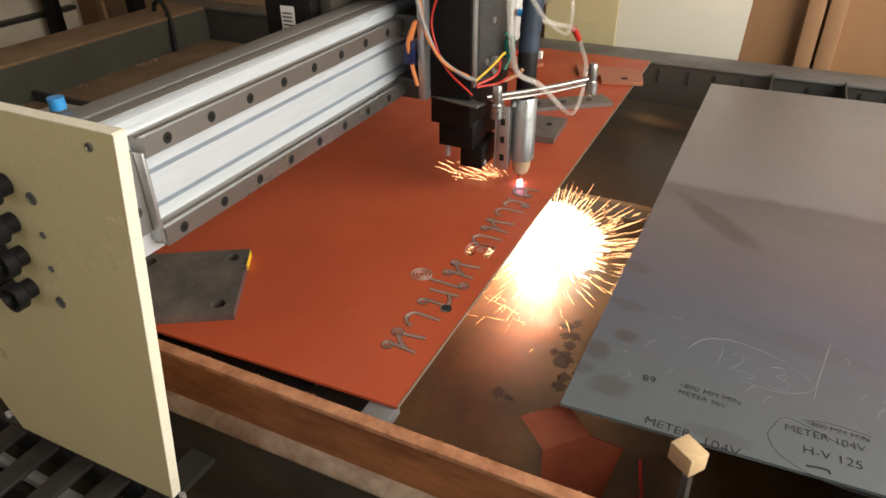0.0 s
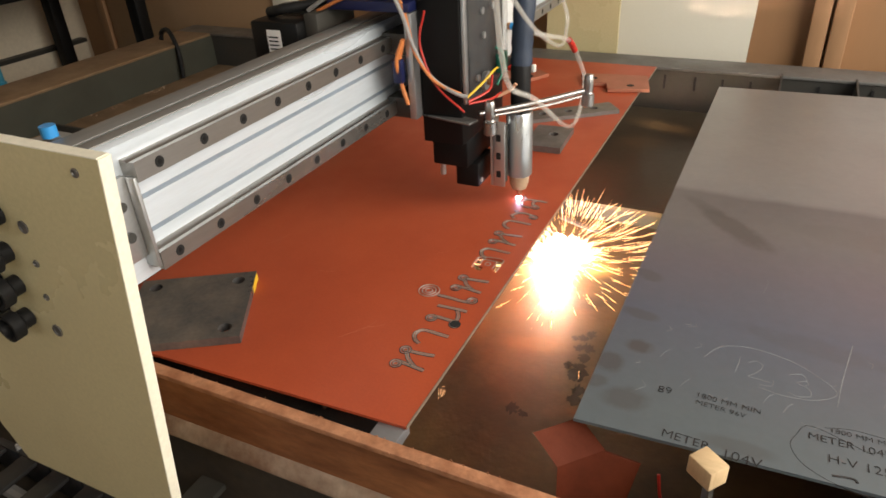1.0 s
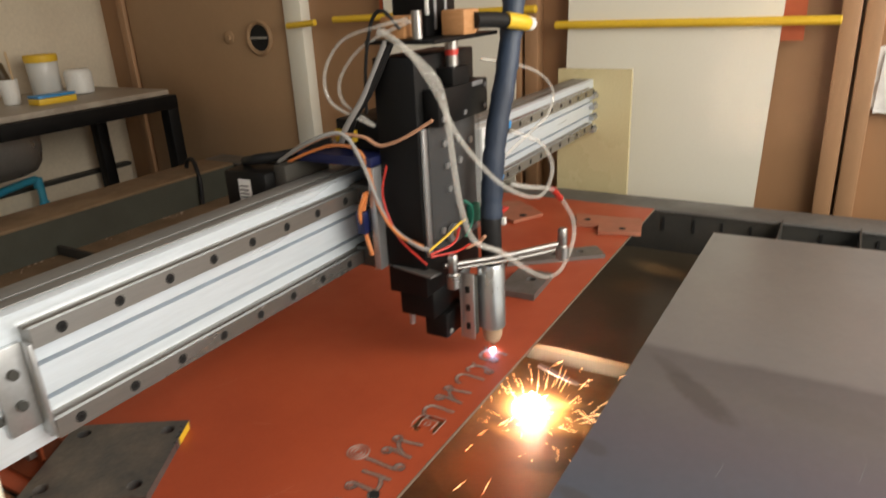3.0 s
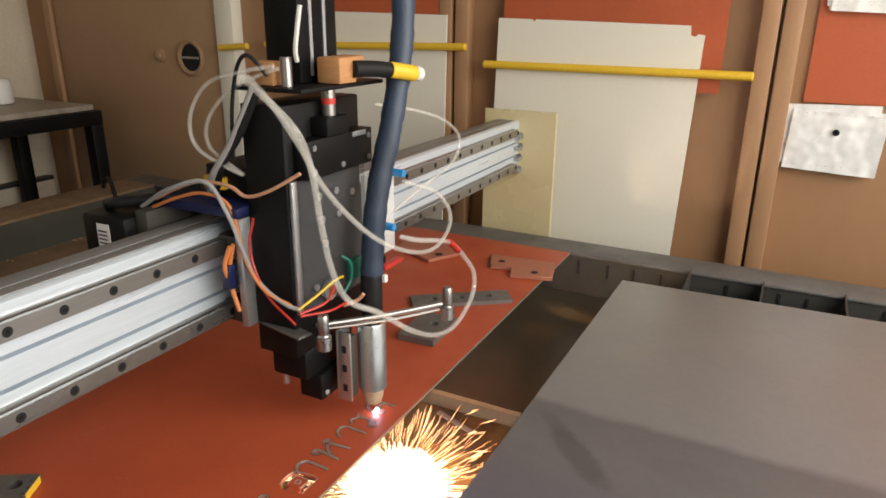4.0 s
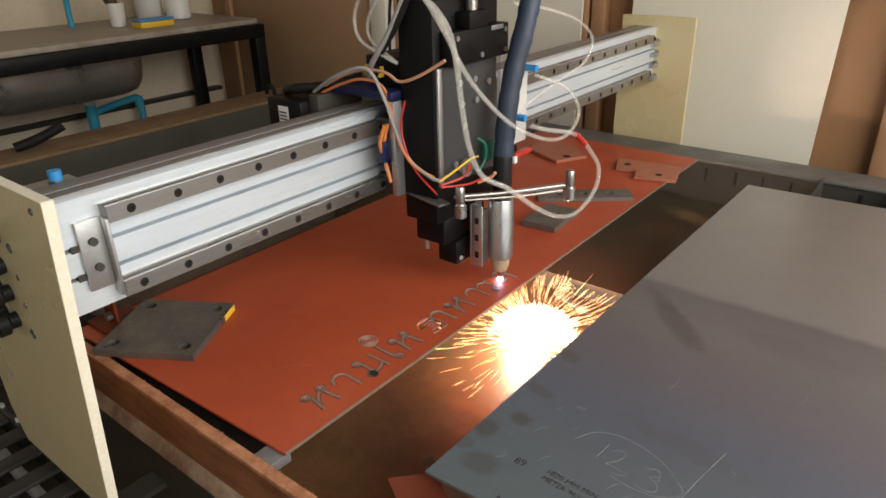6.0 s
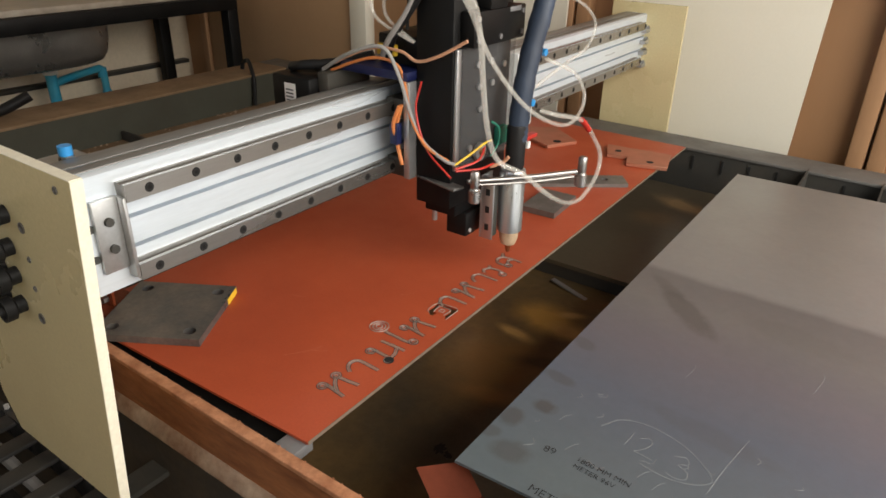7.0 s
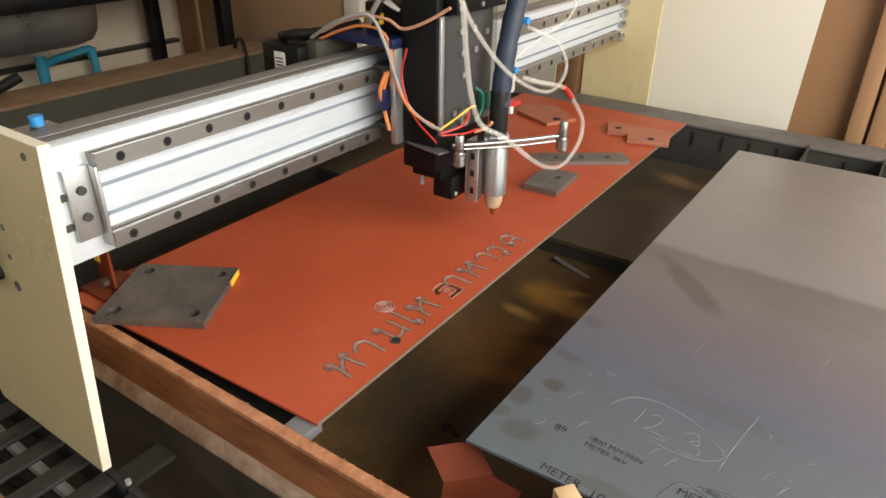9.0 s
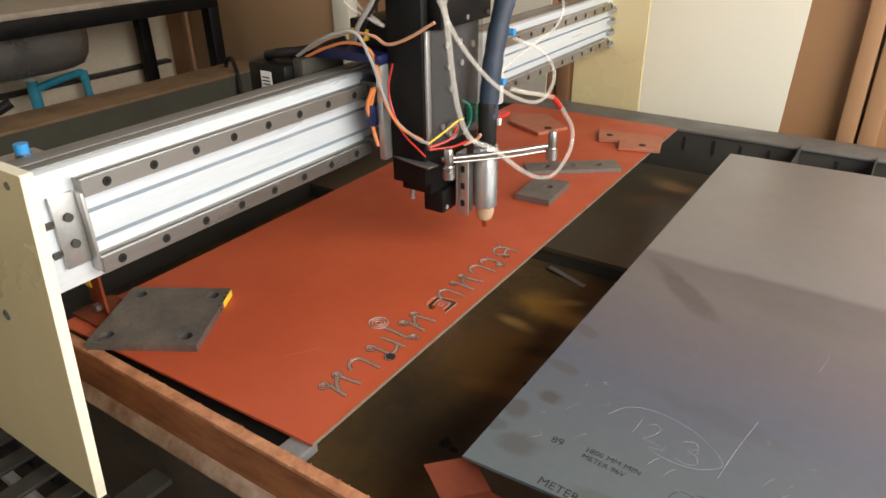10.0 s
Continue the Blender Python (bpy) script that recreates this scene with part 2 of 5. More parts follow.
def bare_sheet_surface():
    """Mill-finish steel: blue-grey near one end, warmer beyond a wavering line across it, with oil blots."""
    m = mat("bare_steel_sheet", (0.235, 0.235, 0.235), 0.38, 0.40, (0.195, 0.195, 0.20), 1.6, 0.5, 70, 0.02, grain_amt=0.03)
    n, l = m.node_tree.nodes, m.node_tree.links
    b = n["Principled BSDF"]
    old = b.inputs["Base Color"].links[0].from_socket
    co, sep = n.new("ShaderNodeTexCoord"), n.new("ShaderNodeSeparateXYZ")
    wob = n.new("ShaderNodeTexNoise")
    wob.inputs["Scale"].default_value, wob.inputs["Detail"].default_value = 3.0, 5.0
    l.new(co.outputs["Object"], wob.inputs[0])
    add = n.new("ShaderNodeMath")
    add.operation = "MULTIPLY_ADD"
    add.inputs[1].default_value, add.inputs[2].default_value = 0.10, -0.065
    l.new(wob.outputs[0], add.inputs[0])
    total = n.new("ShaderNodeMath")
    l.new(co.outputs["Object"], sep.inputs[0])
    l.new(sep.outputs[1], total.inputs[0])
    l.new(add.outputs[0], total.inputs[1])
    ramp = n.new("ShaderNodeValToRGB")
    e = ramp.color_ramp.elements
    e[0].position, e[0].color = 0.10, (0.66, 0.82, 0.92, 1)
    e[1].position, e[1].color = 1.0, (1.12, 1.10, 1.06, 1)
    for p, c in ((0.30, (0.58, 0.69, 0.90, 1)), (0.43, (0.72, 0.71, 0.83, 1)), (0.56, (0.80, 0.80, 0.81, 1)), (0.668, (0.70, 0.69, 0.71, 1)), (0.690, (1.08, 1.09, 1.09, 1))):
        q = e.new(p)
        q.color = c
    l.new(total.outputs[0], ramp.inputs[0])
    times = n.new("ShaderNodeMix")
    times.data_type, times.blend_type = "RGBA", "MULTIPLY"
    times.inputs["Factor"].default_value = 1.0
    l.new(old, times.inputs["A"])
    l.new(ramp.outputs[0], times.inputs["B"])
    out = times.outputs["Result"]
    edge = n.new("ShaderNodeTexNoise")
    edge.inputs["Scale"].default_value, edge.inputs["Detail"].default_value = 55.0, 4.0
    l.new(co.outputs["Object"], edge.inputs[0])
    for x, y, w, d, turn, dark in ((0.209, 0.226, 0.028, 0.021, 0, 0.75), (0.182, 0.183, 0.026, 0.030, 10, 0.65), (0.176, 0.145, 0.022, 0.018, 20, 0.5),
                                   (0.212, 0.128, 0.042, 0.030, 10, 0.55), (0.195, 0.293, 0.045, 0.018, -10, 0.45), (0.188, 0.391, 0.035, 0.022, -20, 0.45), (0.33, 0.100, 0.06, 0.018, 0, 0.35),
                                   (0.40, 0.30, 0.14, 0.03, -8, 0.2), (0.285, 0.575, 0.130, 0.036, -46, 0.62), (0.235, 0.635, 0.08, 0.022, -40, 0.35), (0.45, 0.60, 0.14, 0.05, -10, 0.15)):
        mp, grad = n.new("ShaderNodeMapping"), n.new("ShaderNodeTexGradient")
        mp.vector_type = "TEXTURE"
        mp.inputs["Location"].default_value, mp.inputs["Rotation"].default_value = (x, y, 0.008), (0, 0, radians(turn))
        mp.inputs["Scale"].default_value = (w, d, 1)
        grad.gradient_type = "QUADRATIC_SPHERE"
        l.new(co.outputs["Object"], mp.inputs[0])
        l.new(mp.outputs[0], grad.inputs[0])
        rng = n.new("ShaderNodeMapRange")
        worn = n.new("ShaderNodeMath")
        worn.operation = "MULTIPLY"
        l.new(grad.outputs[1], worn.inputs[0])
        l.new(edge.outputs[0], worn.inputs[1])
        rng.inputs[1].default_value, rng.inputs[2].default_value, rng.inputs[4].default_value = 0.03, 0.15, dark
        l.new(worn.outputs[0], rng.inputs[0])
        blot = n.new("ShaderNodeMix")
        blot.data_type = "RGBA"
        blot.inputs["B"].default_value = (0.10, 0.095, 0.095, 1)
        l.new(rng.outputs[0], blot.inputs["Factor"])
        l.new(out, blot.inputs["A"])
        out = blot.outputs["Result"]
    l.new(out, b.inputs["Base Color"])
    return m


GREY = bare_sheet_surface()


def stain(m, spots):
    """Adds rust stains and darker patches, each with its own place, size and colour, to a surface."""
    n, l = m.node_tree.nodes, m.node_tree.links
    b = n["Principled BSDF"]
    co, wob = n.new("ShaderNodeTexCoord"), n.new("ShaderNodeTexNoise")
    wob.inputs["Scale"].default_value, wob.inputs["Detail"].default_value = 20.0, 8.0
    l.new(co.outputs["Object"], wob.inputs[0])
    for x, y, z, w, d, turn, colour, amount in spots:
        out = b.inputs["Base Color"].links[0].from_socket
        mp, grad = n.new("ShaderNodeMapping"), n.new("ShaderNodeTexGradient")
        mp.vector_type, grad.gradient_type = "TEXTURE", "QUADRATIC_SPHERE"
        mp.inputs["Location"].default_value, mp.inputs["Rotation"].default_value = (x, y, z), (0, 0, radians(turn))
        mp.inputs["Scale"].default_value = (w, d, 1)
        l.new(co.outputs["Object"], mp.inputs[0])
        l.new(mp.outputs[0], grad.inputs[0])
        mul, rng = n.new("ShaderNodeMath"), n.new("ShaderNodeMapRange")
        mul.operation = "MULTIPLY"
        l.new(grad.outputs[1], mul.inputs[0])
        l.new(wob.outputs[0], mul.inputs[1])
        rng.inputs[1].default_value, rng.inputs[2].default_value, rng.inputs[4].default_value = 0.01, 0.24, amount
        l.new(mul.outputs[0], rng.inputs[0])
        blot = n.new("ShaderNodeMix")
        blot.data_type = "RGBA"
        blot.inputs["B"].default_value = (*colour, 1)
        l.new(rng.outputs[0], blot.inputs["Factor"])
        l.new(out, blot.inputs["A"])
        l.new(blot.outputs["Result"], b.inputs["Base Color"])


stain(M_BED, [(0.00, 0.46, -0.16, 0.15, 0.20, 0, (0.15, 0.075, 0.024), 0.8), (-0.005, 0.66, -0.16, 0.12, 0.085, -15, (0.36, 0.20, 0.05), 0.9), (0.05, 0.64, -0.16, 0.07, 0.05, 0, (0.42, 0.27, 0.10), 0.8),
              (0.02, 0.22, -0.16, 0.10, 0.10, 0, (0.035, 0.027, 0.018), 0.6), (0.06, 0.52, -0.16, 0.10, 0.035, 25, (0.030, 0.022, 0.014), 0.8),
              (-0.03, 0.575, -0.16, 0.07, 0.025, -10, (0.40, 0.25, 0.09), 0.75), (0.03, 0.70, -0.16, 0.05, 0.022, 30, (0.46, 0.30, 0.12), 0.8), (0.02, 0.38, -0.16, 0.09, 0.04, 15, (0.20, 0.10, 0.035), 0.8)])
stain(M_BEDFAR, [(0.05, 1.33, -0.12, 0.14, 0.06, -20, (0.30, 0.20, 0.10), 0.8), (0.02, 1.20, -0.12, 0.10, 0.08, 0, (0.14, 0.095, 0.05), 0.7)])


# ---- mesh helpers ----
def box(bm, x0, x1, y0, y1, z0, z1, bevel=0.0, turn=None):
    r = bmesh.ops.create_cube(bm, size=1.0)
    v = r["verts"]
    bmesh.ops.scale(bm, vec=(x1 - x0, y1 - y0, z1 - z0), verts=v)
    bmesh.ops.translate(bm, vec=((x0 + x1) / 2, (y0 + y1) / 2, (z0 + z1) / 2), verts=v)
    if turn is not None:
        bmesh.ops.transform(bm, matrix=turn, verts=v)
    if bevel:
        edges = list({e for q in v for e in q.link_edges})
        bmesh.ops.bevel(bm, geom=edges, offset=bevel, segments=2, affect="EDGES", profile=0.5)


def rod(bm, a, b, r0, r1=None, seg=16, caps=True):
    a, b = Vector(a), Vector(b)
    m = Matrix.Translation((a + b) / 2) @ (b - a).to_track_quat("Z", "Y").to_matrix().to_4x4()
    bmesh.ops.create_cone(bm, cap_ends=caps, segments=seg, radius1=r0, radius2=r0 if r1 is None else r1, depth=(b - a).length, matrix=m)


def lathe(bm, profile, centre=(0, 0, 0), seg=24):
    """A turned form from (radius, height) pairs."""
    rings = []
    for r, z in profile:
        rings.append([bm.verts.new((centre[0] + r * math.cos(2 * math.pi * k / seg), centre[1] + r * math.sin(2 * math.pi * k / seg), centre[2] + z)) for k in range(seg)])
    for p, q in zip(rings, rings[1:]):
        for k in range(seg):
            bm.faces.new((p[k], p[(k + 1) % seg], q[(k + 1) % seg], q[k]))
    bm.faces.new(rings[0][::-1])
    bm.faces.new(rings[-1])


def smooth_path(points, steps=6):
    """Catmull-Rom through the points."""
    p = [Vector(q) for q in points]
    p = [2 * p[0] - p[1], *p, 2 * p[-1] - p[-2]]
    out = []
    for a, b, c, d in zip(p, p[1:], p[2:], p[3:]):
        for k in range(steps):
            t = k / steps
            out.append(0.5 * (2 * b + (c - a) * t + (2 * a - 5 * b + 4 * c - d) * t * t + (3 * b - a - 3 * c + d) * t ** 3))
    return out + [p[-2]]


def tube(bm, points, radius, seg=10, steps=6, wobble=0.0):
    path = smooth_path(points, steps)
    rings, side = [], None
    for i, q in enumerate(path):
        way = (path[min(i + 1, len(path) - 1)] - path[max(i - 1, 0)]).normalized()
        side = (way.orthogonal() if side is None else side - way * side.dot(way)).normalized()
        up = way.cross(side)
        r = radius * (1 + wobble * math.sin(i * 1.9) * math.cos(i * 0.7))
        rings.append([bm.verts.new(q + r * (math.cos(2 * math.pi * k / seg) * side + math.sin(2 * math.pi * k / seg) * up)) for k in range(seg)])
    for p, q in zip(rings, rings[1:]):
        for k in range(seg):
            bm.faces.new((p[k], p[(k + 1) % seg], q[(k + 1) % seg], q[k]))
    bm.faces.new(rings[0][::-1])
    bm.faces.new(rings[-1])


def prism(bm, outline, z0, z1, bevel=0.0):
    """An upright solid over an outline of (x, y) corners."""
    lo = [bm.verts.new((x, y, z0)) for x, y in outline]
    hi = [bm.verts.new((x, y, z1)) for x, y in outline]
    n = len(outline)
    faces = [bm.faces.new(hi), bm.faces.new(lo[::-1])]
    faces += [bm.faces.new((lo[k], lo[(k + 1) % n], hi[(k + 1) % n], hi[k])) for k in range(n)]
    bmesh.ops.recalc_face_normals(bm, faces=faces)
    if bevel:
        bmesh.ops.bevel(bm, geom=list({e for f in faces for e in f.edges}), offset=bevel, segments=1, affect="EDGES")


def finish(bm, name, material, smooth=40):
    bmesh.ops.recalc_face_normals(bm, faces=bm.faces)
    me = bpy.data.meshes.new(name)
    bm.to_mesh(me)
    bm.free()
    me.materials.append(material)
    if smooth:
        me.polygons.foreach_set("use_smooth", [True] * len(me.polygons))
        me.set_sharp_from_angle(angle=radians(smooth))
    return me


def part(name, bm, material, parent, label="", kind=""):
    ob = new(name, finish(bm, name, material))
    ob.parent = parent
    return tagged(ob, label, kind=kind)


def solid(name, bm, material, label, category, kind="", group=""):
    return tagged(new(name, finish(bm, name, material)), label, category, group, kind)


def thing(name, label, category, group=""):
    return tagged(new(name), label, category, group)


def boxed(*args, **kw):
    bm = bmesh.new()
    box(bm, *args, **kw)
    return bm


def rodded(*args, **kw):
    bm = bmesh.new()
    rod(bm, *args, **kw)
    return bm


def tubed(*args, **kw):
    bm = bmesh.new()
    tube(bm, *args, **kw)
    return bm


def plate_with_holes(bm, w, d, h, holes, radius, seg=20):
    """A flat plate from (0, 0) to (w, d), with round holes cut through it one to a cell of a grid."""
    xs = sorted({0, w, *[(a[0] + b[0]) / 2 for a in holes for b in holes if b[0] - a[0] > 1e-4]})
    ys = sorted({0, d, *[(a[1] + b[1]) / 2 for a in holes for b in holes if b[1] - a[1] > 1e-4]})
    if len({q[0] for q in holes}) == 3:
        xs = [0, (holes[0][0] + holes[1][0]) / 2, (holes[1][0] + holes[2][0]) / 2, w]
    for x0, x1 in zip(xs, xs[1:]):
        for y0, y1 in zip(ys, ys[1:]):
            cx, cy = [q for q in holes if x0 < q[0] < x1 and y0 < q[1] < y1][0]
            angles = [2 * math.pi * k / seg - math.pi for k in range(seg)]
            angles = sorted(angles + [math.atan2(y - cy, x - cx) for x in (x0, x1) for y in (y0, y1)])
            ring, edge = {0: [], h: []}, {0: [], h: []}
            for a in angles:
                c, s = math.cos(a), math.sin(a)
                reach = min((x1 - cx) / c if c > 1e-6 else 9, (x0 - cx) / c if c < -1e-6 else 9,
                            (y1 - cy) / s if s > 1e-6 else 9, (y0 - cy) / s if s < -1e-6 else 9)
                for z in (0, h):
                    ring[z].append(bm.verts.new((cx + radius * c, cy + radius * s, z)))
                    edge[z].append(bm.verts.new((cx + reach * c, cy + reach * s, z)))
            n = len(angles)
            for k in range(n):
                j = (k + 1) % n
                bm.faces.new((ring[h][k], edge[h][k], edge[h][j], ring[h][j]))
                bm.faces.new((ring[0][j], edge[0][j], edge[0][k], ring[0][k]))
                bm.faces.new((ring[0][k], ring[h][k], ring[h][j], ring[0][j]))
                mid = (edge[h][k].co + edge[h][j].co) / 2
                if min(mid.x, w - mid.x, mid.y, d - mid.y) < 1e-5:
                    bm.faces.new((edge[0][j], edge[h][j], edge[h][k], edge[0][k]))
    bmesh.ops.remove_doubles(bm, verts=bm.verts, dist=1e-5)


def letters(body, size, depth, material, name, parent, m, outline=0.0, space=1.0, grow=0.0):
    """Writing as a thin mesh in the plane of m."""
    cu = bpy.data.curves.new(name, "FONT")
    cu.body, cu.size, cu.extrude, cu.space_character = body, size, depth, space
    cu.resolution_u = 3
    cu.offset = grow
    if outline:
        cu.fill_mode, cu.bevel_depth, cu.bevel_resolution, cu.extrude = "NONE", outline, 1, 0.0
    temp = new("writing", cu)
    bpy.context.view_layer.update()
    me = bpy.data.meshes.new_from_object(temp.evaluated_get(bpy.context.evaluated_depsgraph_get()))
    bpy.data.objects.remove(temp)
    me.materials.clear()
    me.materials.append(material)
    ob = new(name, me)
    ob.matrix_basis = m
    ob.parent = parent
    return ob
# ---- the room ----
FLOOR = -0.80
CEIL = 2.20
solid("floor", boxed(-3.05, 1.94, -2.6, 2.05, FLOOR - 0.1, FLOOR), M_CONCRETE, "dusty dark concrete workshop floor", "floor", "structure")
solid("ceiling", boxed(-3.05, 1.94, -2.6, 2.05, CEIL, CEIL + 0.1), M_CEIL, "plain white workshop ceiling", "ceiling", "structure")
solid("wall_north", boxed(-3.05, 1.94, 1.93, 2.05, FLOOR, CEIL), M_WALL, "brown laminate partition wall behind the table", "wall", "structure")
solid("wall_west", boxed(-3.05, -2.90, -2.6, 1.93, FLOOR, CEIL), M_PLASTER, "cream plastered wall behind the sink", "wall", "structure")
bm = bmesh.new()
box(bm, -2.9, -1.7, -2.6, -2.45, FLOOR, CEIL)
box(bm, 1.1, 1.94, -2.6, -2.45, FLOOR, CEIL)
box(bm, -1.7, 1.1, -2.6, -2.45, FLOOR, 0.5)
box(bm, -1.7, 1.1, -2.6, -2.45, 1.8, CEIL)
solid("wall_south", bm, M_PLASTER, "cream plastered wall with a wide window", "wall", "structure")
bm = bmesh.new()
box(bm, 1.82, 1.94, -2.45, -1.1, FLOOR, CEIL)
box(bm, 1.82, 1.94, 1.70, 1.93, FLOOR, CEIL)
box(bm, 1.82, 1.94, -1.1, 1.70, 1.8, CEIL)
solid("wall_east", bm, M_PLASTER, "cream plastered wall with a wide open gate", "wall", "structure")
solid("ground", boxed(-40, 40, -40, 40, FLOOR - 0.3, FLOOR - 0.11), M_CONCRETE, "grey concrete yard outside the gate", "ground", "structure")

# frames that stand proud of the partition, in pairs with a groove between
for x in (0.385, 0.442, -0.605, -0.545, 1.25, 1.307):
    solid("wall_frame", boxed(x - 0.024, x + 0.024, 1.875, 1.93, FLOOR, CEIL, bevel=0.004), M_STUD, "upright brown timber frame on the partition", "wall frame", "structure")
bm = boxed(-2.645, -1.64, 1.885, 1.93, FLOOR, CEIL, bevel=0.004)
door = tagged(new("door_1", finish(bm, "door", M_DOOR)), "tan flush door with a round finger pull", "door", "", "structure")
solid("door_frame", boxed(-1.638, -1.545, 1.872, 1.93, FLOOR, CEIL, bevel=0.004), M_CREAMBOARD, "pale upright door frame", "door frame", "structure")
solid("door_trim", boxed(-2.70, -2.655, 1.87, 1.93, FLOOR, CEIL, bevel=0.004), M_STUD, "brown upright door trim", "trim", "structure")
bm = bmesh.new()
lathe(bm, [(0.060, 0), (0.074, 0.0), (0.076, 0.006), (0.066, 0.012), (0.056, 0.008), (0.054, 0.0)], seg=32)
pull = part("finger_pull", bm, M_DOOR, door, "round tan pull ring")
pull.matrix_basis = pose(-1.797, 1.883, 0.433, 90, 0, 0)
bm = bmesh.new()
lathe(bm, [(0.0, 0.0), (0.0545, 0.0), (0.0545, 0.002), (0.0, 0.002)], seg=32)
hole = part("pull_recess", bm, M_DARKHOLE, door, "dark recess of the pull")
hole.matrix_basis = pose(-1.797, 1.883, 0.433, 90, 0, 0)
part("pull_bar", boxed(-1.845, -1.749, 1.872, 1.879, 0.428, 0.438, bevel=0.002), M_BRACKET, door, "thin metal bar across the pull")
bm = bmesh.new()
lathe(bm, [(0.028, 0), (0.028, 0.006), (0.020, 0.010), (0.014, 0.010), (0.012, 0.018), (0.0, 0.018)], seg=24)
lock = part("door_lock", bm, M_DOOR, door, "small round tan lock rose")
lock.matrix_basis = pose(-1.976, 1.884, 0.436, 90, 0, 0)

# boards and sheets that lean on the partition
bm = bmesh.new()
prism(bm, [(-0.43, -0.45), (0.190, -0.45), (0.224, 0.564), (0.206, 0.567), (0.199, 0.560), (0.186, 0.563), (0.183, 0.590), (-0.28, 0.602), (-0.286, 0.594), (-0.293, 0.602), (-0.405, 0.605)], 0, 0.008)
bm.transform(pose(0, 1.868, 0, 90, 0, 0))
solid("cream_sheet", bm, M_CREAMBOARD, "large cream plastic sheet leaning on the partition", "sheet", "", "leaning sheets")
bm = bmesh.new()
prism(bm, [(-1.12, -0.45), (-0.608, -0.45), (-0.592, 0.612), (-1.13, 0.622)], 0, 0.008)
bm.transform(pose(0, 1.868, 0, 90, 0, 0))
solid("cream_sheet", bm, M_CREAMBOARD, "tall cream plastic sheet held by a yellow bar", "sheet", "", "leaning sheets")
solid("red_sheet", boxed(-0.395, 0.278, 1.878, 1.886, 0.404, 1.1), M_REDPANEL, "dark red board behind the cream sheet", "sheet", "", "leaning sheets")
solid("red_sheet", boxed(-1.16, -0.63, 1.878, 1.886, 0.20, 1.1), M_REDPANEL, "dark red board above the tall cream sheet", "sheet", "", "leaning sheets")
solid("red_sheet", boxed(0.50, 1.2, 1.918, 1.926, 0.392, 1.3), M_REDPANEL, "red board fixed on the brown partition", "sheet", "", "leaning sheets")
for x0, x1, z0, z1 in ((-0.447, 0.367, 0.461, 0.459), (-1.36, -0.512, 0.499, 0.513), (-1.60, -1.45, 0.480, 0.490)):
    bm = rodded((x0, 1.845, z0), (x1, 1.845, z1), 0.0125)
    bmesh.ops.bevel(bm, geom=[e for e in bm.edges if e.calc_length() < 0.006], offset=0.003, segments=1, affect="EDGES")
    solid("holding_bar", bm, M_YELLOW, "yellow plastic bar holding sheets against the partition", "bar", "", "yellow bars")

def plastic_packet(x, z):
    papers = thing("plastic_packet", "crumpled silver plastic sheets pinned to the partition", "packet", "pinned packets")
    for k, (dx, dz, tilt) in enumerate(((0.0, 0.0, 1.0), (-0.010, 0.014, -1.5), (0.006, -0.006, 2.5))):
        bm = bmesh.new()
        bmesh.ops.create_grid(bm, x_segments=28, y_segments=20, size=0.5)
        for v in bm.verts:
            p, q = v.co.x * 0.233, v.co.y * 0.166
            v.co = (p, q, 0.005 * noise.noise(Vector((p * 16, q * 16, k + x))) + 0.004 * noise.noise(Vector((p * 45, q * 45, k + 5))) + 0.006)
        low = bmesh.ops.extrude_face_region(bm, geom=list(bm.faces))
        bmesh.ops.translate(bm, vec=(0, 0, -0.0015), verts=[q for q in low["geom"] if isinstance(q, bmesh.types.BMVert)])
        sheet = part("sheet", bm, M_SILVER, papers, "wrinkled silver sheet")
        sheet.matrix_basis = pose(x + dx, 1.926 - 0.007 * (k + 1), z + dz, 90, tilt, 0)
    bm = bmesh.new()
    lathe(bm, [(0.009, 0), (0.009, 0.004), (0.005, 0.008), (0.0, 0.008)], seg=16)
    pin = part("pin", bm, M_BLACK, papers, "dark round pin")
    pin.matrix_basis = pose(x + 0.006, 1.894, z + 0.024, 90, 0, 0)
    for k in range(22):
        edge = k % 2
        part("stitch_hole", boxed(x - 0.103 + 0.0098 * k, x - 0.1015 + 0.0098 * k, 1.896, 1.8975, z - 0.072 + 0.144 * edge, z - 0.070 + 0.144 * edge), M_STEEL, papers)


plastic_packet(0.587, 0.292)
plastic_packet(0.640, 0.716)

# ---- the sink bench by the west wall ----
BENCH = pose(-0.09, 0.065, -0.03)
bench = thing("sink_bench", "black steel bench with a worn counter and a sunk steel basin", "bench")
bench.matrix_basis = BENCH
part("counter", boxed(-2.78, -2.13, 0.20, 1.64, 0.238, 0.262, bevel=0.004), M_STONE, bench, "worn stained counter top")
for x in (-2.13, -2.68):
    part("rail", boxed(x - 0.028, x + 0.028, 0.20, 1.655, 0.178, 0.237, bevel=0.003), M_BLACK, bench)
    for y in (0.24, 1.625):
        part("leg", boxed(x - 0.028, x + 0.028, y - 0.028, y + 0.028, FLOOR + 0.03, 0.178, bevel=0.003), M_BLACK, bench)
part("end_rail", boxed(-2.65, -2.16, 1.60, 1.65, 0.180, 0.235, bevel=0.003), M_BLACK, bench)
bm = bmesh.new()
rings = []
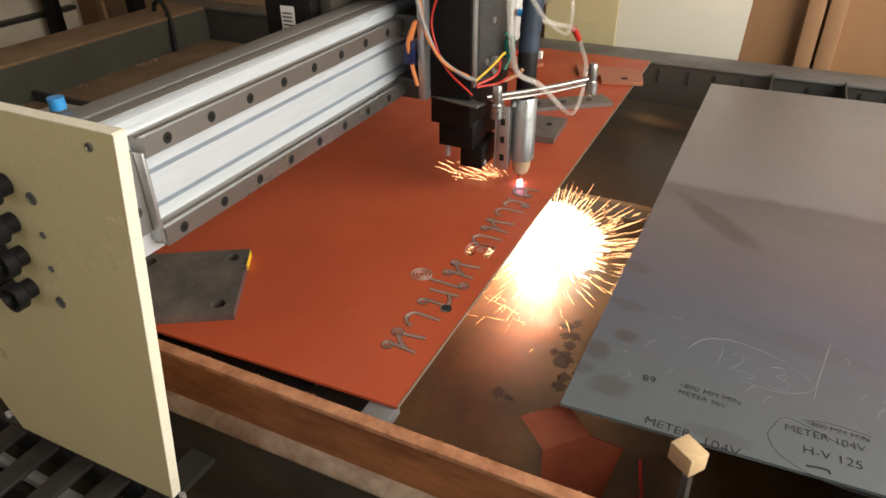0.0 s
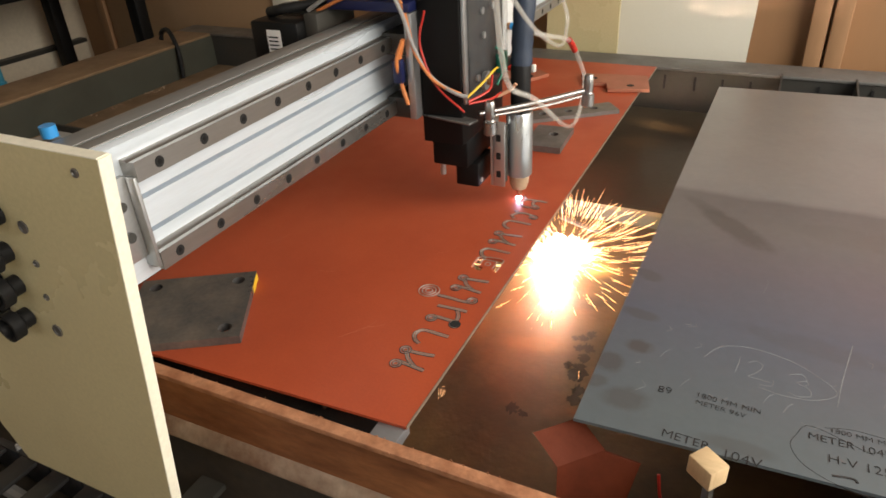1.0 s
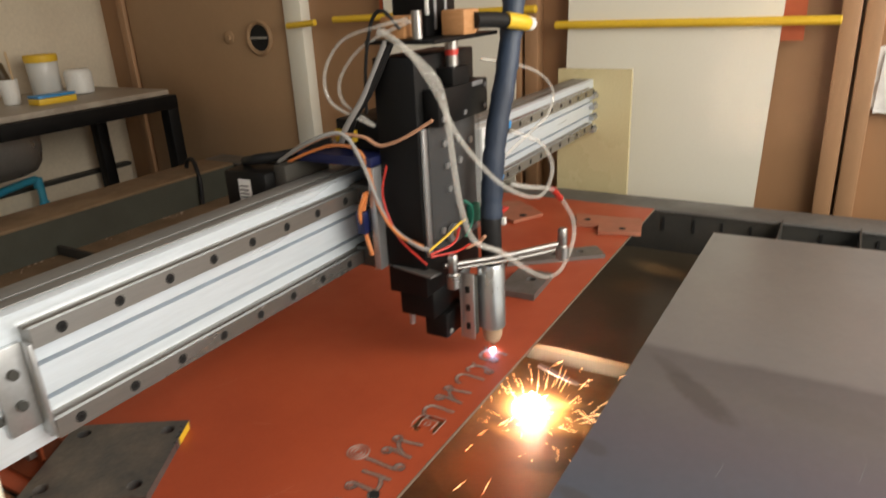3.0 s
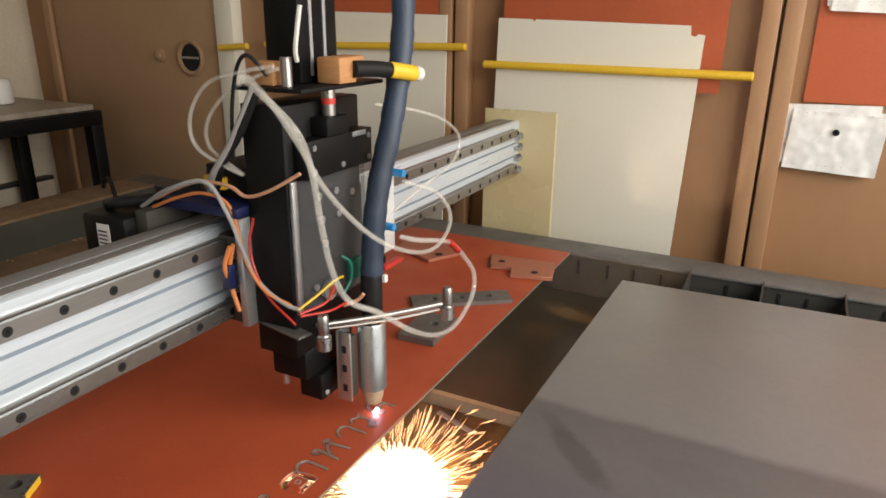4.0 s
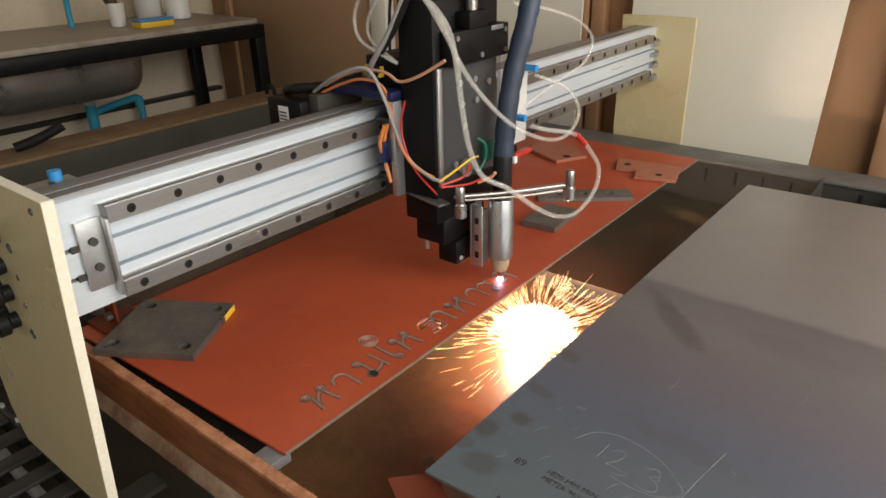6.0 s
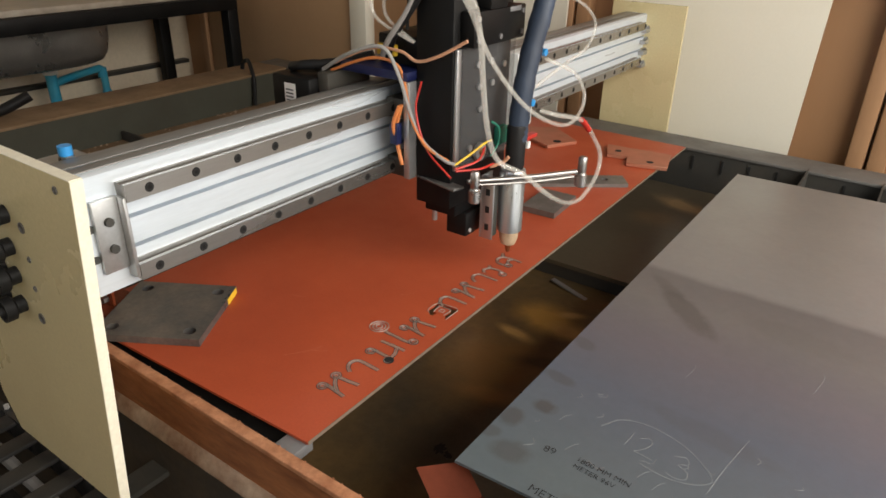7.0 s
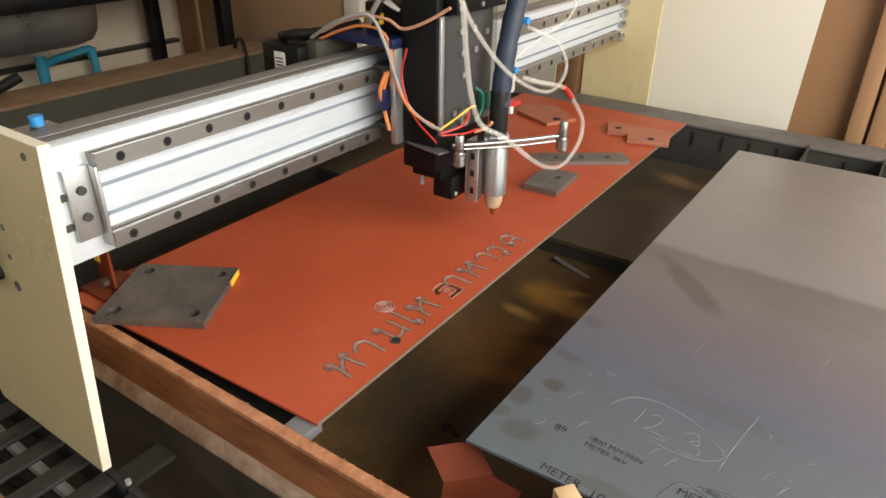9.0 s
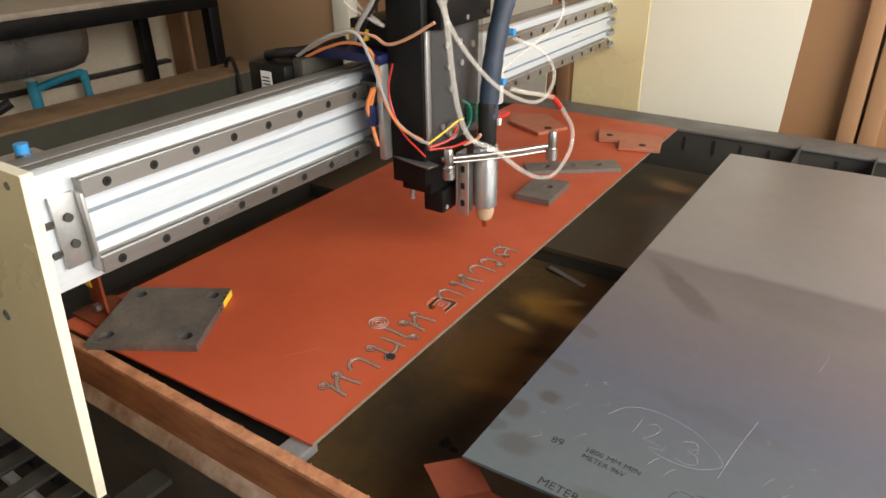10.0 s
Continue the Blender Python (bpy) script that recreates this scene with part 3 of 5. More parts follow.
for hx, hy, z in ((0.215, 0.355, 0.236), (0.210, 0.350, 0.20), (0.205, 0.345, 0.10), (0.196, 0.336, 0.05), (0.178, 0.318, 0.018), (0.150, 0.288, 0.003), (0.10, 0.22, -0.002)):
    ring = []
    for k in range(40):
        c, q = math.cos(2 * math.pi * k / 40), math.sin(2 * math.pi * k / 40)
        ring.append(bm.verts.new((-2.42 + hx * math.copysign(abs(c) ** 0.42, c), 0.775 + hy * math.copysign(abs(q) ** 0.42, q), z)))
    rings.append(ring)
for p, q in zip(rings, rings[1:]):
    for k in range(40):
        bm.faces.new((p[k], p[(k + 1) % 40], q[(k + 1) % 40], q[k]))
bm.faces.new(rings[-1])
part("basin", bm, M_STAINLESS, bench, "stainless steel basin hanging below the counter")
bm = bmesh.new()
lathe(bm, [(0.030, -0.07), (0.034, -0.04), (0.045, -0.03), (0.045, 0.0), (0.055, 0.01), (0.055, 0.025)], (-2.60, 0.985, -0.010))
part("drain", bm, M_WHITEP, bench, "grey plastic drain fitting")
pipe = thing("drain_pipe", "blue plastic drain pipe with an elbow loop under the basin", "pipe")
pipe.matrix_basis = BENCH
part("down_pipe", rodded((-2.60, 0.985, -0.08), (-2.60, 0.985, FLOOR + 0.03), 0.024, seg=20), M_PVC, pipe)
part("branch", tubed([(-2.60, 0.995, -0.125), (-2.62, 1.06, -0.115), (-2.66, 1.22, -0.105), (-2.67, 1.255, -0.108), (-2.675, 1.268, -0.135), (-2.675, 1.268, -0.22), (-2.675, 1.262, -0.27)], 0.017), M_PVC, pipe)
part("low_pipe", tubed([(-2.675, 1.262, -0.255), (-2.66, 1.18, -0.265), (-2.61, 1.02, -0.285)], 0.017), M_PVC, pipe)
for y, z in ((1.262, -0.125), (1.268, -0.235)):
    part("elbow", rodded((-2.672, y, z - 0.022), (-2.672, y, z + 0.022), 0.0215, seg=16), M_PVC, pipe)
solid("wall_plinth", boxed(-2.90, -2.855, -2.4, 1.88, FLOOR, -0.205, bevel=0.004), M_PLASTER, "low cream plinth along the wall", "plinth", "structure")
solid("plinth_cap", boxed(-2.90, -2.850, -2.4, 1.88, -0.204, -0.185, bevel=0.003), M_DARKSTEEL, "dark cap along the plinth", "trim", "structure")

# small things on the counter
def container(name, place, profile, material, label, category, lid=None):
    bm = bmesh.new()
    lathe(bm, profile, seg=20)
    ob = solid(name, bm, material, label, category)
    ob.matrix_basis = BENCH @ pose(*place)
    if lid:
        bm = bmesh.new()
        lathe(bm, lid[0], seg=20)
        part("lid", bm, lid[1], ob, lid[2])
    return ob

container("plastic_jug", (-2.46, 1.44, 0.262), [(0.045, 0), (0.055, 0.006), (0.057, 0.09), (0.048, 0.105), (0.045, 0.107)], M_WHITEP, "white plastic tub standing on the counter", "tub")
container("storage_jar", (-2.58, 1.36, 0.262), [(0.055, 0), (0.06, 0.006), (0.064, 0.14), (0.062, 0.145)], M_FROST, "clear plastic jar with a yellow lid", "jar",
          ([(0.066, 0.145), (0.068, 0.15), (0.068, 0.172), (0.064, 0.176)], M_YELLOW, "yellow screw lid"))
container("white_cup", (-2.45, 1.13, 0.262), [(0.028, 0), (0.032, 0.004), (0.037, 0.10), (0.034, 0.10), (0.03, 0.01)], M_WHITEP, "white plastic cup holding brushes", "cup")
brush = thing("bottle_brush", "dark worn brush standing in a white cup", "brush")
brush.matrix_basis = BENCH
part("bristles", rodded((-2.45, 1.12, 0.355), (-2.46, 1.10, 0.42), 0.024, 0.03, seg=14), M_BED, brush)
part("handle", rodded((-2.44, 1.15, 0.30), (-2.43, 1.14, 0.47), 0.005, seg=8), M_WOOD, brush)
sponge = thing("scouring_sponge", "yellow sponge with a blue scouring face", "sponge")
sponge.matrix_basis = BENCH
part("foam", boxed(-2.34, -2.26, 1.13, 1.29, 0.2625, 0.288, bevel=0.004, turn=None), M_YELLOW, sponge)
part("scourer", boxed(-2.34, -2.26, 1.13, 1.29, 0.289, 0.299, bevel=0.003), M_BLUECAP, sponge, "blue scouring face")
bm = bmesh.new()
tube(bm, [(-2.62, 1.0, 0.262), (-2.62, 1.0, 0.34), (-2.60, 1.0, 0.42), (-2.52, 1.0, 0.44), (-2.45, 1.0, 0.41)], 0.013)
solid("blue_tap_pipe", bm, M_PVC, "blue plastic tap pipe over the basin", "tap").matrix_basis = BENCH

# ---- the cutting table ----
table = thing("cutting_table", "steel cutting table with raised rims and a dirty bed", "table")
XE = 1.45
part("near_rim_top", boxed(-1.785, XE, -0.044, -0.028, -0.008, 0.000, bevel=0.0015), M_RUST_EDGE, table, "worn primer-red rim edge")
part("near_rim_web", boxed(-1.785, XE, -0.040, -0.030, -0.078, -0.0085), M_RUST, table, "rusty red channel web")
bm = bmesh.new()
prism(bm, [(-0.0400, -0.0785), (-0.030, -0.0785), (-0.030, -0.104), (-0.050, -0.104), (-0.050, -0.098)], -XE, 1.785)
bm.transform(Matrix(((0, 0, -1, 0), (1, 0, 0, 0), (0, 1, 0, 0), (0, 0, 0, 1))))
part("near_rim_flange", bm, M_WORN, table, "sloping flange worn to pale metal")
# small burrs of spatter along the near rim
bm = bmesh.new()
rng = random.Random(4)
for k in range(90):
    x = rng.uniform(-0.62, 0.5)
    s = rng.uniform(0.0004, 0.0013)
    bmesh.ops.create_icosphere(bm, subdivisions=1, radius=s, matrix=pose(x, rng.choice((-0.0438, -0.0285)) + rng.uniform(-0.001, 0.001), 0.000))
part("spatter", bm, M_RUST_EDGE, table, kind="stuff")
bm = bmesh.new()
for k in range(60):
    s_ = rng.uniform(0.001, 0.004)
    bmesh.ops.create_icosphere(bm, subdivisions=1, radius=s_, matrix=pose(-1.608 + abs(rng.gauss(0, 0.012)), rng.uniform(0.2, 1.3), -0.1160))
part("crumbs", bm, M_WORN, table, kind="stuff")
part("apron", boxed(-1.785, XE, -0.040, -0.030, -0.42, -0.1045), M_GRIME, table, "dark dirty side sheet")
# Added black strip: the shade between sheet and rim, put in as a part.
part("gutter", boxed(-0.95, -0.045, -0.0275, 0.045, -0.040, -0.034), M_DARKHOLE, table, "black strip for the shade in the gap")
part("corner_tab", boxed(-0.040, -0.006, -0.027, 0.006, -0.020, -0.0048, bevel=0.001), M_STEEL, table, "grey steel tab")
part("far_rim_top", boxed(-1.785, XE, 1.462, 1.568, -0.008, 0.000, bevel=0.0015), M_RIM, table, "grey steel rim")
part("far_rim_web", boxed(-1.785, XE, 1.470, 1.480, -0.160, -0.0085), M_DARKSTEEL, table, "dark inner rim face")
part("far_apron", boxed(-1.785, XE, 1.550, 1.560, -0.42, -0.0085), M_DARKSTEEL, table)
part("left_rim_top", boxed(-1.785, -1.612, -0.027, 1.4615, -0.008, 0.001, bevel=0.0015), M_DUST, table, "dusty brown rim top")
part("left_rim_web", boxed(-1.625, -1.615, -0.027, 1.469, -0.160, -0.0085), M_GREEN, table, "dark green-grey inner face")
# The dark bed plates reach x -0.95 to paint the shade under the beam.
part("bed_dust", boxed(-1.614, -0.95, -0.027, 1.469, -0.147, -0.117), M_DUST, table, "brown dusty bed plate")
part("bed_near", boxed(-0.949, XE, -0.027, 0.8335, -0.180, -0.160), M_BED, table, "slag-dusted bed plate, kept dark where the beam shades it")
part("bed_far", boxed(-0.949, XE, 0.830, 1.469, -0.130, -0.120), M_BEDFAR, table, "oily bed plate, kept dark where the beam shades it")
part("bed_step", boxed(-0.949, XE, 0.834, 0.842, -0.180, -0.1305), M_DARKSTEEL, table)
for x in (-0.82,):
    part("bed_rib", boxed(x - 0.003, x + 0.003, -0.02, 1.46, -0.1595, -0.070), M_DARKSTEEL, table)
part("bed_rib", boxed(-1.611, -0.83, 0.724, 0.736, -0.1165, -0.087, bevel=0.002), M_DARKSTEEL, table, "dark cross rib")
for x in (-0.47, -0.32, -0.13, 0.31, 0.48, 0.655, 0.83, 1.0, 1.2):
    bm = bmesh.new()
    prism(bm, [(-0.026, -0.14), (1.468, -0.14), (1.468, 0.004), (1.40, -0.003), (0.06, -0.003), (-0.026, -0.004)] if x > 0.1 else
          [(0.012, -0.055), (1.468, -0.055), (1.468, -0.0045), (0.012, -0.0045)], -0.002, 0.002)
    bm.transform(Matrix(((0, 0, 1, 0), (1, 0, 0, 0), (0, 1, 0, 0), (0, 0, 0, 1))))
    slat = part("slat", bm, M_DARKSTEEL, table)
    slat.matrix_basis = pose(x, 0, 0)
for x in (0.02, 0.10, 0.17, 0.24, 0.40, 0.52, 0.58, 0.74):
    part("rim_notch", boxed(x - 0.003, x + 0.003, 1.4655, 1.4695, -0.060, -0.022), M_DARKHOLE, table)
for x in (-1.3, 1.2):
    for y in (0.03, 1.42):
        part("leg", boxed(x - 0.04, x + 0.04, y - 0.04, y + 0.04, FLOOR, -0.181), M_DARKSTEEL, table)
part("under_tray", boxed(-1.785, XE, -0.034, 1.529, -0.43, -0.42), M_DARKSTEEL, table)
# old paint and slag on the bed
rng = random.Random(9)
for cx, cy, n in ((0.110, 0.330, 7), (0.095, 0.375, 5), (0.120, 0.285, 4), (0.09, 0.43, 3), (0.05, 0.21, 2)):
    bm = bmesh.new()
    for k in range(n):
        x, y, r = cx + rng.uniform(-0.02, 0.02), cy + rng.uniform(-0.03, 0.03), rng.uniform(0.003, 0.010)
        ring = [(x + r * rng.uniform(0.5, 1.5) * math.cos(q), y + r * rng.uniform(0.6, 2.0) * math.sin(q)) for q in [i * math.pi / 11 for i in range(22)]]
        prism(bm, ring, -0.1598, -0.1597 + 0.00005 * k)
    part("slag_patch", bm, M_DARKHOLE, table, "black flaked slag patch", kind="stuff")
# offcut strip on the bed
solid("steel_strip", boxed(-0.05, 0.05, -0.006, 0.006, 0, 0.004, bevel=0.001, turn=pose(-0.02, 0.79, -0.159, 0, 6, -14)), M_STEEL, "narrow grey steel strip lying on the bed", "strip")

# ---- sheets on the table ----
sheet = thing("primed_sheet", "red-primed steel sheet with cut writing along its edge", "metal sheet")
sheet.matrix_basis = pose(-0.0045, -0.004, 0)
# the sheet, with the slot of one letter cut right through it
bm = bmesh.new()
HY0, HY1, HX0, HX1 = 0.326, 0.366, -0.065, -0.025
prism(bm, [(-0.515, -0.019), (0.0, 0.0), (0.0, HY0), (-0.515, HY0)], -0.004, 0.0)
box(bm, -0.515, 0.0, HY1, 1.464, -0.004, 0.0)
box(bm, -0.515, HX0, HY0, HY1, -0.004, 0.0)
box(bm, HX1, 0.0, HY0, HY1, -0.004, 0.0)
for x0, x1, y0, y1 in ((-0.055, -0.034, 0.337, 0.357), (-0.065, -0.058, 0.326, 0.331), (-0.048, -0.030, 0.326, 0.3365), (-0.031, -0.025, 0.326, 0.330), (-0.065, -0.061, 0.362, 0.366)):
    box(bm, x0, x1, y0, y1, -0.004, 0.0)
part("face", bm, M_RED, sheet)
part("cut_edge", boxed(0.0001, 0.0012, 0.0005, 1.4635, -0.0042, 0.0006), M_EDGE, sheet, "bright cut edge")
# the cut writing runs along the edge, its foot towards the edge
GLYPHS = {
    "h": ([[(0.20, 0.86), (0.20, 0.45), (0.20, 0.02)], [(0.20, 0.30), (0.36, 0.62), (0.54, 0.80)], [(0.60, 0.76), (0.66, 0.40), (0.74, 0.02)]], [(0.10, 0.86), (0.60, 0.88)]),
    "a": ([[(0.08, 0.66), (0.16, 0.86), (0.34, 0.97), (0.52, 0.88), (0.58, 0.66), (0.60, 0.30), (0.62, 0.02)]], []),
    "m": ([[(0.20, 0.88), (0.22, 0.50), (0.24, 0.14)], [(0.26, 0.12), (0.48, 0.16), (0.66, 0.30)], [(0.62, 0.98), (0.68, 0.55), (0.74, 0.02)]], [(0.10, 0.88), (0.15, 0.10)]),
    "y": ([[(0.36, 1.22), (0.40, 0.80), (0.42, 0.40), (0.46, 0.14)]], [(0.56, 0.10)]),
    "r": ([[(0.12, 0.76), (0.26, 0.92), (0.46, 0.80), (0.62, 0.92)], [(0.48, 0.80), (0.56, 0.50), (0.54, 0.22)]], [(0.44, 0.12)]),
    "s": ([[(0.14, 0.50), (0.16, 0.80), (0.40, 0.96), (0.62, 0.80), (0.70, 0.40), (0.72, 0.02)], [(0.32, 0.40), (0.50, 0.52), (0.68, 0.44)], [(0.60, 0.86), (0.82, 1.06)]], [(0.24, 0.32)]),
}
TALL, WIDE, BASE, LEAN = 0.046, 0.056, -0.0235, 0.006
HALF = 0.0018
for ch, y in zip("hamyhahars", (0.0796, 0.128, 0.181, 0.217, 0.260, 0.354, 0.403, 0.453, 0.488, 0.534)):
    strokes, loops = GLYPHS[ch]
    for line in strokes:
        mid = [Vector((BASE - TALL * v, y + WIDE * u + LEAN * v, 0.0002)) for u, v in line]
        # Outer near-black lines, also round the loops, paint the shade in the open kerf.
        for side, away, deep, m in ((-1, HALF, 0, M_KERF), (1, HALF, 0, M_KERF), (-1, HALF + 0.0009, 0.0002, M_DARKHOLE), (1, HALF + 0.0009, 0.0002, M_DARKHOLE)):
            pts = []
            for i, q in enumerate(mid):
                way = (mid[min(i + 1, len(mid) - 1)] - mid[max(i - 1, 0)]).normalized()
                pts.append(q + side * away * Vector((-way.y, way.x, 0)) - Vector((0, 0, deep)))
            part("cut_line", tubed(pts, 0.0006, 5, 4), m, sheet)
        part("cut_strip", tubed([q - Vector((0, 0, 0.0010)) for q in mid], 0.0014, 6, 4), M_BLANK, sheet)
    for u, v in loops:
        for r, m in ((0.0078, M_DARKHOLE), (0.0068, M_KERF), (0.0042, M_DARKHOLE), (0.0032, M_KERF)):
            pts = [(BASE - TALL * v + r * math.cos(i * math.pi / 6), y + WIDE * u + LEAN * v + r * math.sin(i * math.pi / 6), 0.0002) for i in range(14)]
            part("cut_loop", tubed(pts, 0.0006, 5, 3), m, sheet)
# dross round the letter that fell out
for pts in ([(-0.058, 0.330), (-0.0655, 0.338), (-0.0655, 0.356), (-0.060, 0.3635), (-0.045, 0.3665), (-0.026, 0.366), (-0.0245, 0.348), (-0.0245, 0.330)],
            [(-0.054, 0.337), (-0.0555, 0.346), (-0.055, 0.3575), (-0.044, 0.3575), (-0.0335, 0.357), (-0.0335, 0.347), (-0.034, 0.337)],
            [(-0.048, 0.343), (-0.048, 0.350), (-0.042, 0.351), (-0.041, 0.344), (-0.048, 0.343)]):
    part("cut_line", tubed([(x, y, 0.0002) for x, y in pts], 0.0007, 5, 4), M_KERF, sheet)
for k, (x, y, r) in enumerate(((-0.096, 0.250, 0.0150), (-0.096, 0.250, 0.0100), (-0.096, 0.250, 0.0050))):
    pts = [(x + r * math.cos(a), y + r * math.sin(a), 0.0004) for a in [i * math.pi / 8 for i in range(16)]]
    part("cut_ring", tubed(pts + pts[:2], 0.0008, 6, 3), M_KERF, sheet)
# Black disc on the sheet: stands in for the dark of an open loop.
part("dropped_slug", rodded((-0.0275, 0.191, 0.0002), (-0.0275, 0.191, 0.0008), 0.0075, 0.0072, seg=14), M_DARKHOLE, sheet)

grey = thing("bare_sheet", "bare grey steel sheet with marker and chalk notes", "metal sheet")
grey.matrix_basis = pose(-0.0055, -0.004, 0)
bm = bmesh.new()
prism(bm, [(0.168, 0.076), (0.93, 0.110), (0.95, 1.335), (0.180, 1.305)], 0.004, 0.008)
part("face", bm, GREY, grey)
INKZ = 0.0084
def note(body, x, y, size, m=M_INK, turn=-2.0, space=1.0, outline=0.0):
    letters(body, size, 0.0001, m, "note", grey, pose(x, y, INKZ, 0, 0, turn), outline, space, -0.00022)

note("89", 0.243, 0.152, 0.016, turn=4)
note("1800 MM MIN", 0.283, 0.160, 0.0115, turn=-2)
note("METER 96V", 0.284, 0.148, 0.0108, turn=-3)
note("METER", 0.258, 0.086, 0.0165, turn=-2)
note("104V", 0.318, 0.080, 0.0185, turn=-1)
note("1800 MM MIN", 0.416, 0.158, 0.0105, turn=0)
note("METER 104V", 0.396, 0.140, 0.0145, turn=1)
note("H-V 125", 0.414, 0.114, 0.0165, turn=1)
def stroke(points, m, r=0.0005):
    part("pen_stroke", tubed([(x, y, 0.0080 - 0.55 * r) for x, y in points], r, 6, 5), m, grey)
stroke([(0.322, 0.250), (0.321, 0.235), (0.319, 0.220)], M_CHALK)
stroke([(0.332, 0.243), (0.340, 0.249), (0.347, 0.242), (0.342, 0.228), (0.333, 0.217), (0.342, 0.217), (0.356, 0.215)], M_CHALK)
stroke([(0.376, 0.238), (0.388, 0.243), (0.394, 0.234), (0.384, 0.226), (0.396, 0.220), (0.398, 0.208), (0.386, 0.203), (0.376, 0.206)], M_CHALK)
stroke([(0.283, 0.235), (0.30, 0.262), (0.335, 0.272), (0.38, 0.262), (0.412, 0.24), (0.424, 0.222), (0.405, 0.204), (0.375, 0.198), (0.345, 0.202)], M_CHALK)
stroke([(0.424, 0.20), (0.430, 0.25), (0.442, 0.32)], M_CHALK)
stroke([(0.455, 0.140), (0.40, 0.160), (0.385, 0.140), (0.381, 0.122), (0.395, 0.100), (0.43, 0.085), (0.48, 0.082)], M_INK, 0.0005)
stroke([(0.412, 0.163), (0.44, 0.170), (0.48, 0.168)], M_INK, 0.0005)
stroke([(0.418, 0.097), (0.436, 0.100), (0.440, 0.096)], M_INK, 0.002)
for x, y in ((0.352, 0.178), (0.372, 0.170), (0.468, 0.215), (0.486, 0.200), (0.520, 0.16), (0.535, 0.15), (0.235, 0.215), (0.265, 0.170)):
    stroke([(x, y), (x + 0.004, y + 0.012), (x + 0.009, y + 0.018)], M_CHALK, 0.0004)
# faint wiped chalk sums and scratches
rng = random.Random(21)
for k in range(18):
    x, y = rng.uniform(0.21, 0.58), rng.uniform(0.13, 0.30)
    a, n = rng.uniform(-0.5, 1.4), rng.uniform(0.004, 0.014)
    stroke([(x, y), (x + n * math.cos(a), y + n * math.sin(a)), (x + 1.4 * n * math.cos(a + 0.5), y + 1.4 * n * math.sin(a + 0.5))], M_SCUFF, rng.uniform(0.0003, 0.0006))
for k in range(2):
    x, y = rng.uniform(0.24, 0.50), rng.uniform(0.35, 0.55)
    a, n = rng.uniform(0.8, 1.5), rng.uniform(0.02, 0.07)
    stroke([(x, y), (x + n * math.cos(a), y + n * math.sin(a)), (x + 1.3 * n * math.cos(a + 0.1), y + 1.3 * n * math.sin(a + 0.1))], M_SCUFF, 0.0004)
for k in range(9):
    x, y, a, n = rng.uniform(-0.42, -0.08), rng.uniform(0.1, 0.9), rng.uniform(0.2, 1.3), rng.uniform(0.006, 0.04)
    part("scratch", tubed([(x, y, -0.0002), (x + n * math.cos(a), y + n * math.sin(a), -0.0002), (x + 1.5 * n * math.cos(a + 0.1), y + 1.5 * n * math.sin(a + 0.1), -0.0002)], 0.0004, 4, 3), M_SCRATCH, sheet)
# ---- loose plates on the primed sheet ----
def steel_plate(name, label, w, d, h, holes, radius, m, material, extra=None):
    bm = bmesh.new()
    plate_with_holes(bm, w, d, h, holes, radius)
    ob = solid(name, bm, material, label, "plate", "", "loose plates")
    ob.matrix_basis = m
    return ob

flange = steel_plate("flange_plate", "square dark steel plate with four holes on the red sheet", 0.166, 0.160, 0.012,
                     [(0.023, 0.022), (0.143, 0.022), (0.143, 0.138), (0.023, 0.138)], 0.0095,
                     pose(-0.389, 0.070, 0.0005, 0, 0, 31.0) @ pose(-0.083, -0.080, 0), M_PLATE)
part("paint_mark", boxed(0.1662, 0.1668, 0.118, 0.156, 0.0005, 0.0115), M_YELLOW, flange, "yellow paint on the plate edge")
steel_plate("drilled_plate", "small thick grey steel plate with one hole", 0.078, 0.120, 0.013, [(0.046, 0.072)], 0.010,
            pose(-0.150, 0.782, 0.0005, 0, 0, 3), M_PLATE2)
bm = bmesh.new()
plate_with_holes(bm, 0.225, 0.058, 0.009, [(0.05, 0.03), (0.1125, 0.03), (0.175, 0.03)], 0.009)
ob = solid("slotted_bar", bm, M_PLATE2, "flat grey steel bar lying on the red sheet", "bar", "", "loose plates")
ob.matrix_basis = pose(-0.195, 0.925, 0.0005, 0, 0, 37)
bm = bmesh.new()
prism(bm, [(-0.178, 1.318), (-0.006, 1.338), (0.020, 1.230), (-0.078, 1.201), (-0.094, 1.250), (-0.146, 1.238)], 0.0005, 0.010, 0.001)
off = solid("red_offcut", bm, M_REDOFF, "dull red L-shaped steel offcut with two holes", "offcut", "", "loose plates")
for x, y in ((-0.132, 1.280), (-0.030, 1.243)):
    part("drilled_hole", rodded((x, y, 0.0095), (x, y, 0.0105), 0.009, seg=16), M_DARKHOLE, off)
bm = bmesh.new()
prism(bm, [(-0.447, 1.324), (-0.362, 1.372), (-0.257, 1.287), (-0.304, 1.201), (-0.427, 1.255)], 0.0005, 0.010, 0.001)
off = solid("red_offcut", bm, M_REDOFF, "dull red five-sided steel offcut with a hole", "offcut", "", "loose plates")
part("drilled_hole", rodded((-0.300, 1.250, 0.0095), (-0.300, 1.250, 0.0105), 0.011, seg=16), M_DARKHOLE, off)

lug = thing("clamp_lug", "rusty upright clamp lug bolted at the table rim", "clamp")
part("upright", boxed(-0.507, -0.468, 0.026, 0.031, 0.006, 0.115, bevel=0.001), M_COPPER, lug)
part("foot", boxed(-0.525, -0.455, 0.000, 0.070, 0.0005, 0.0055, bevel=0.001), M_COPPER, lug)
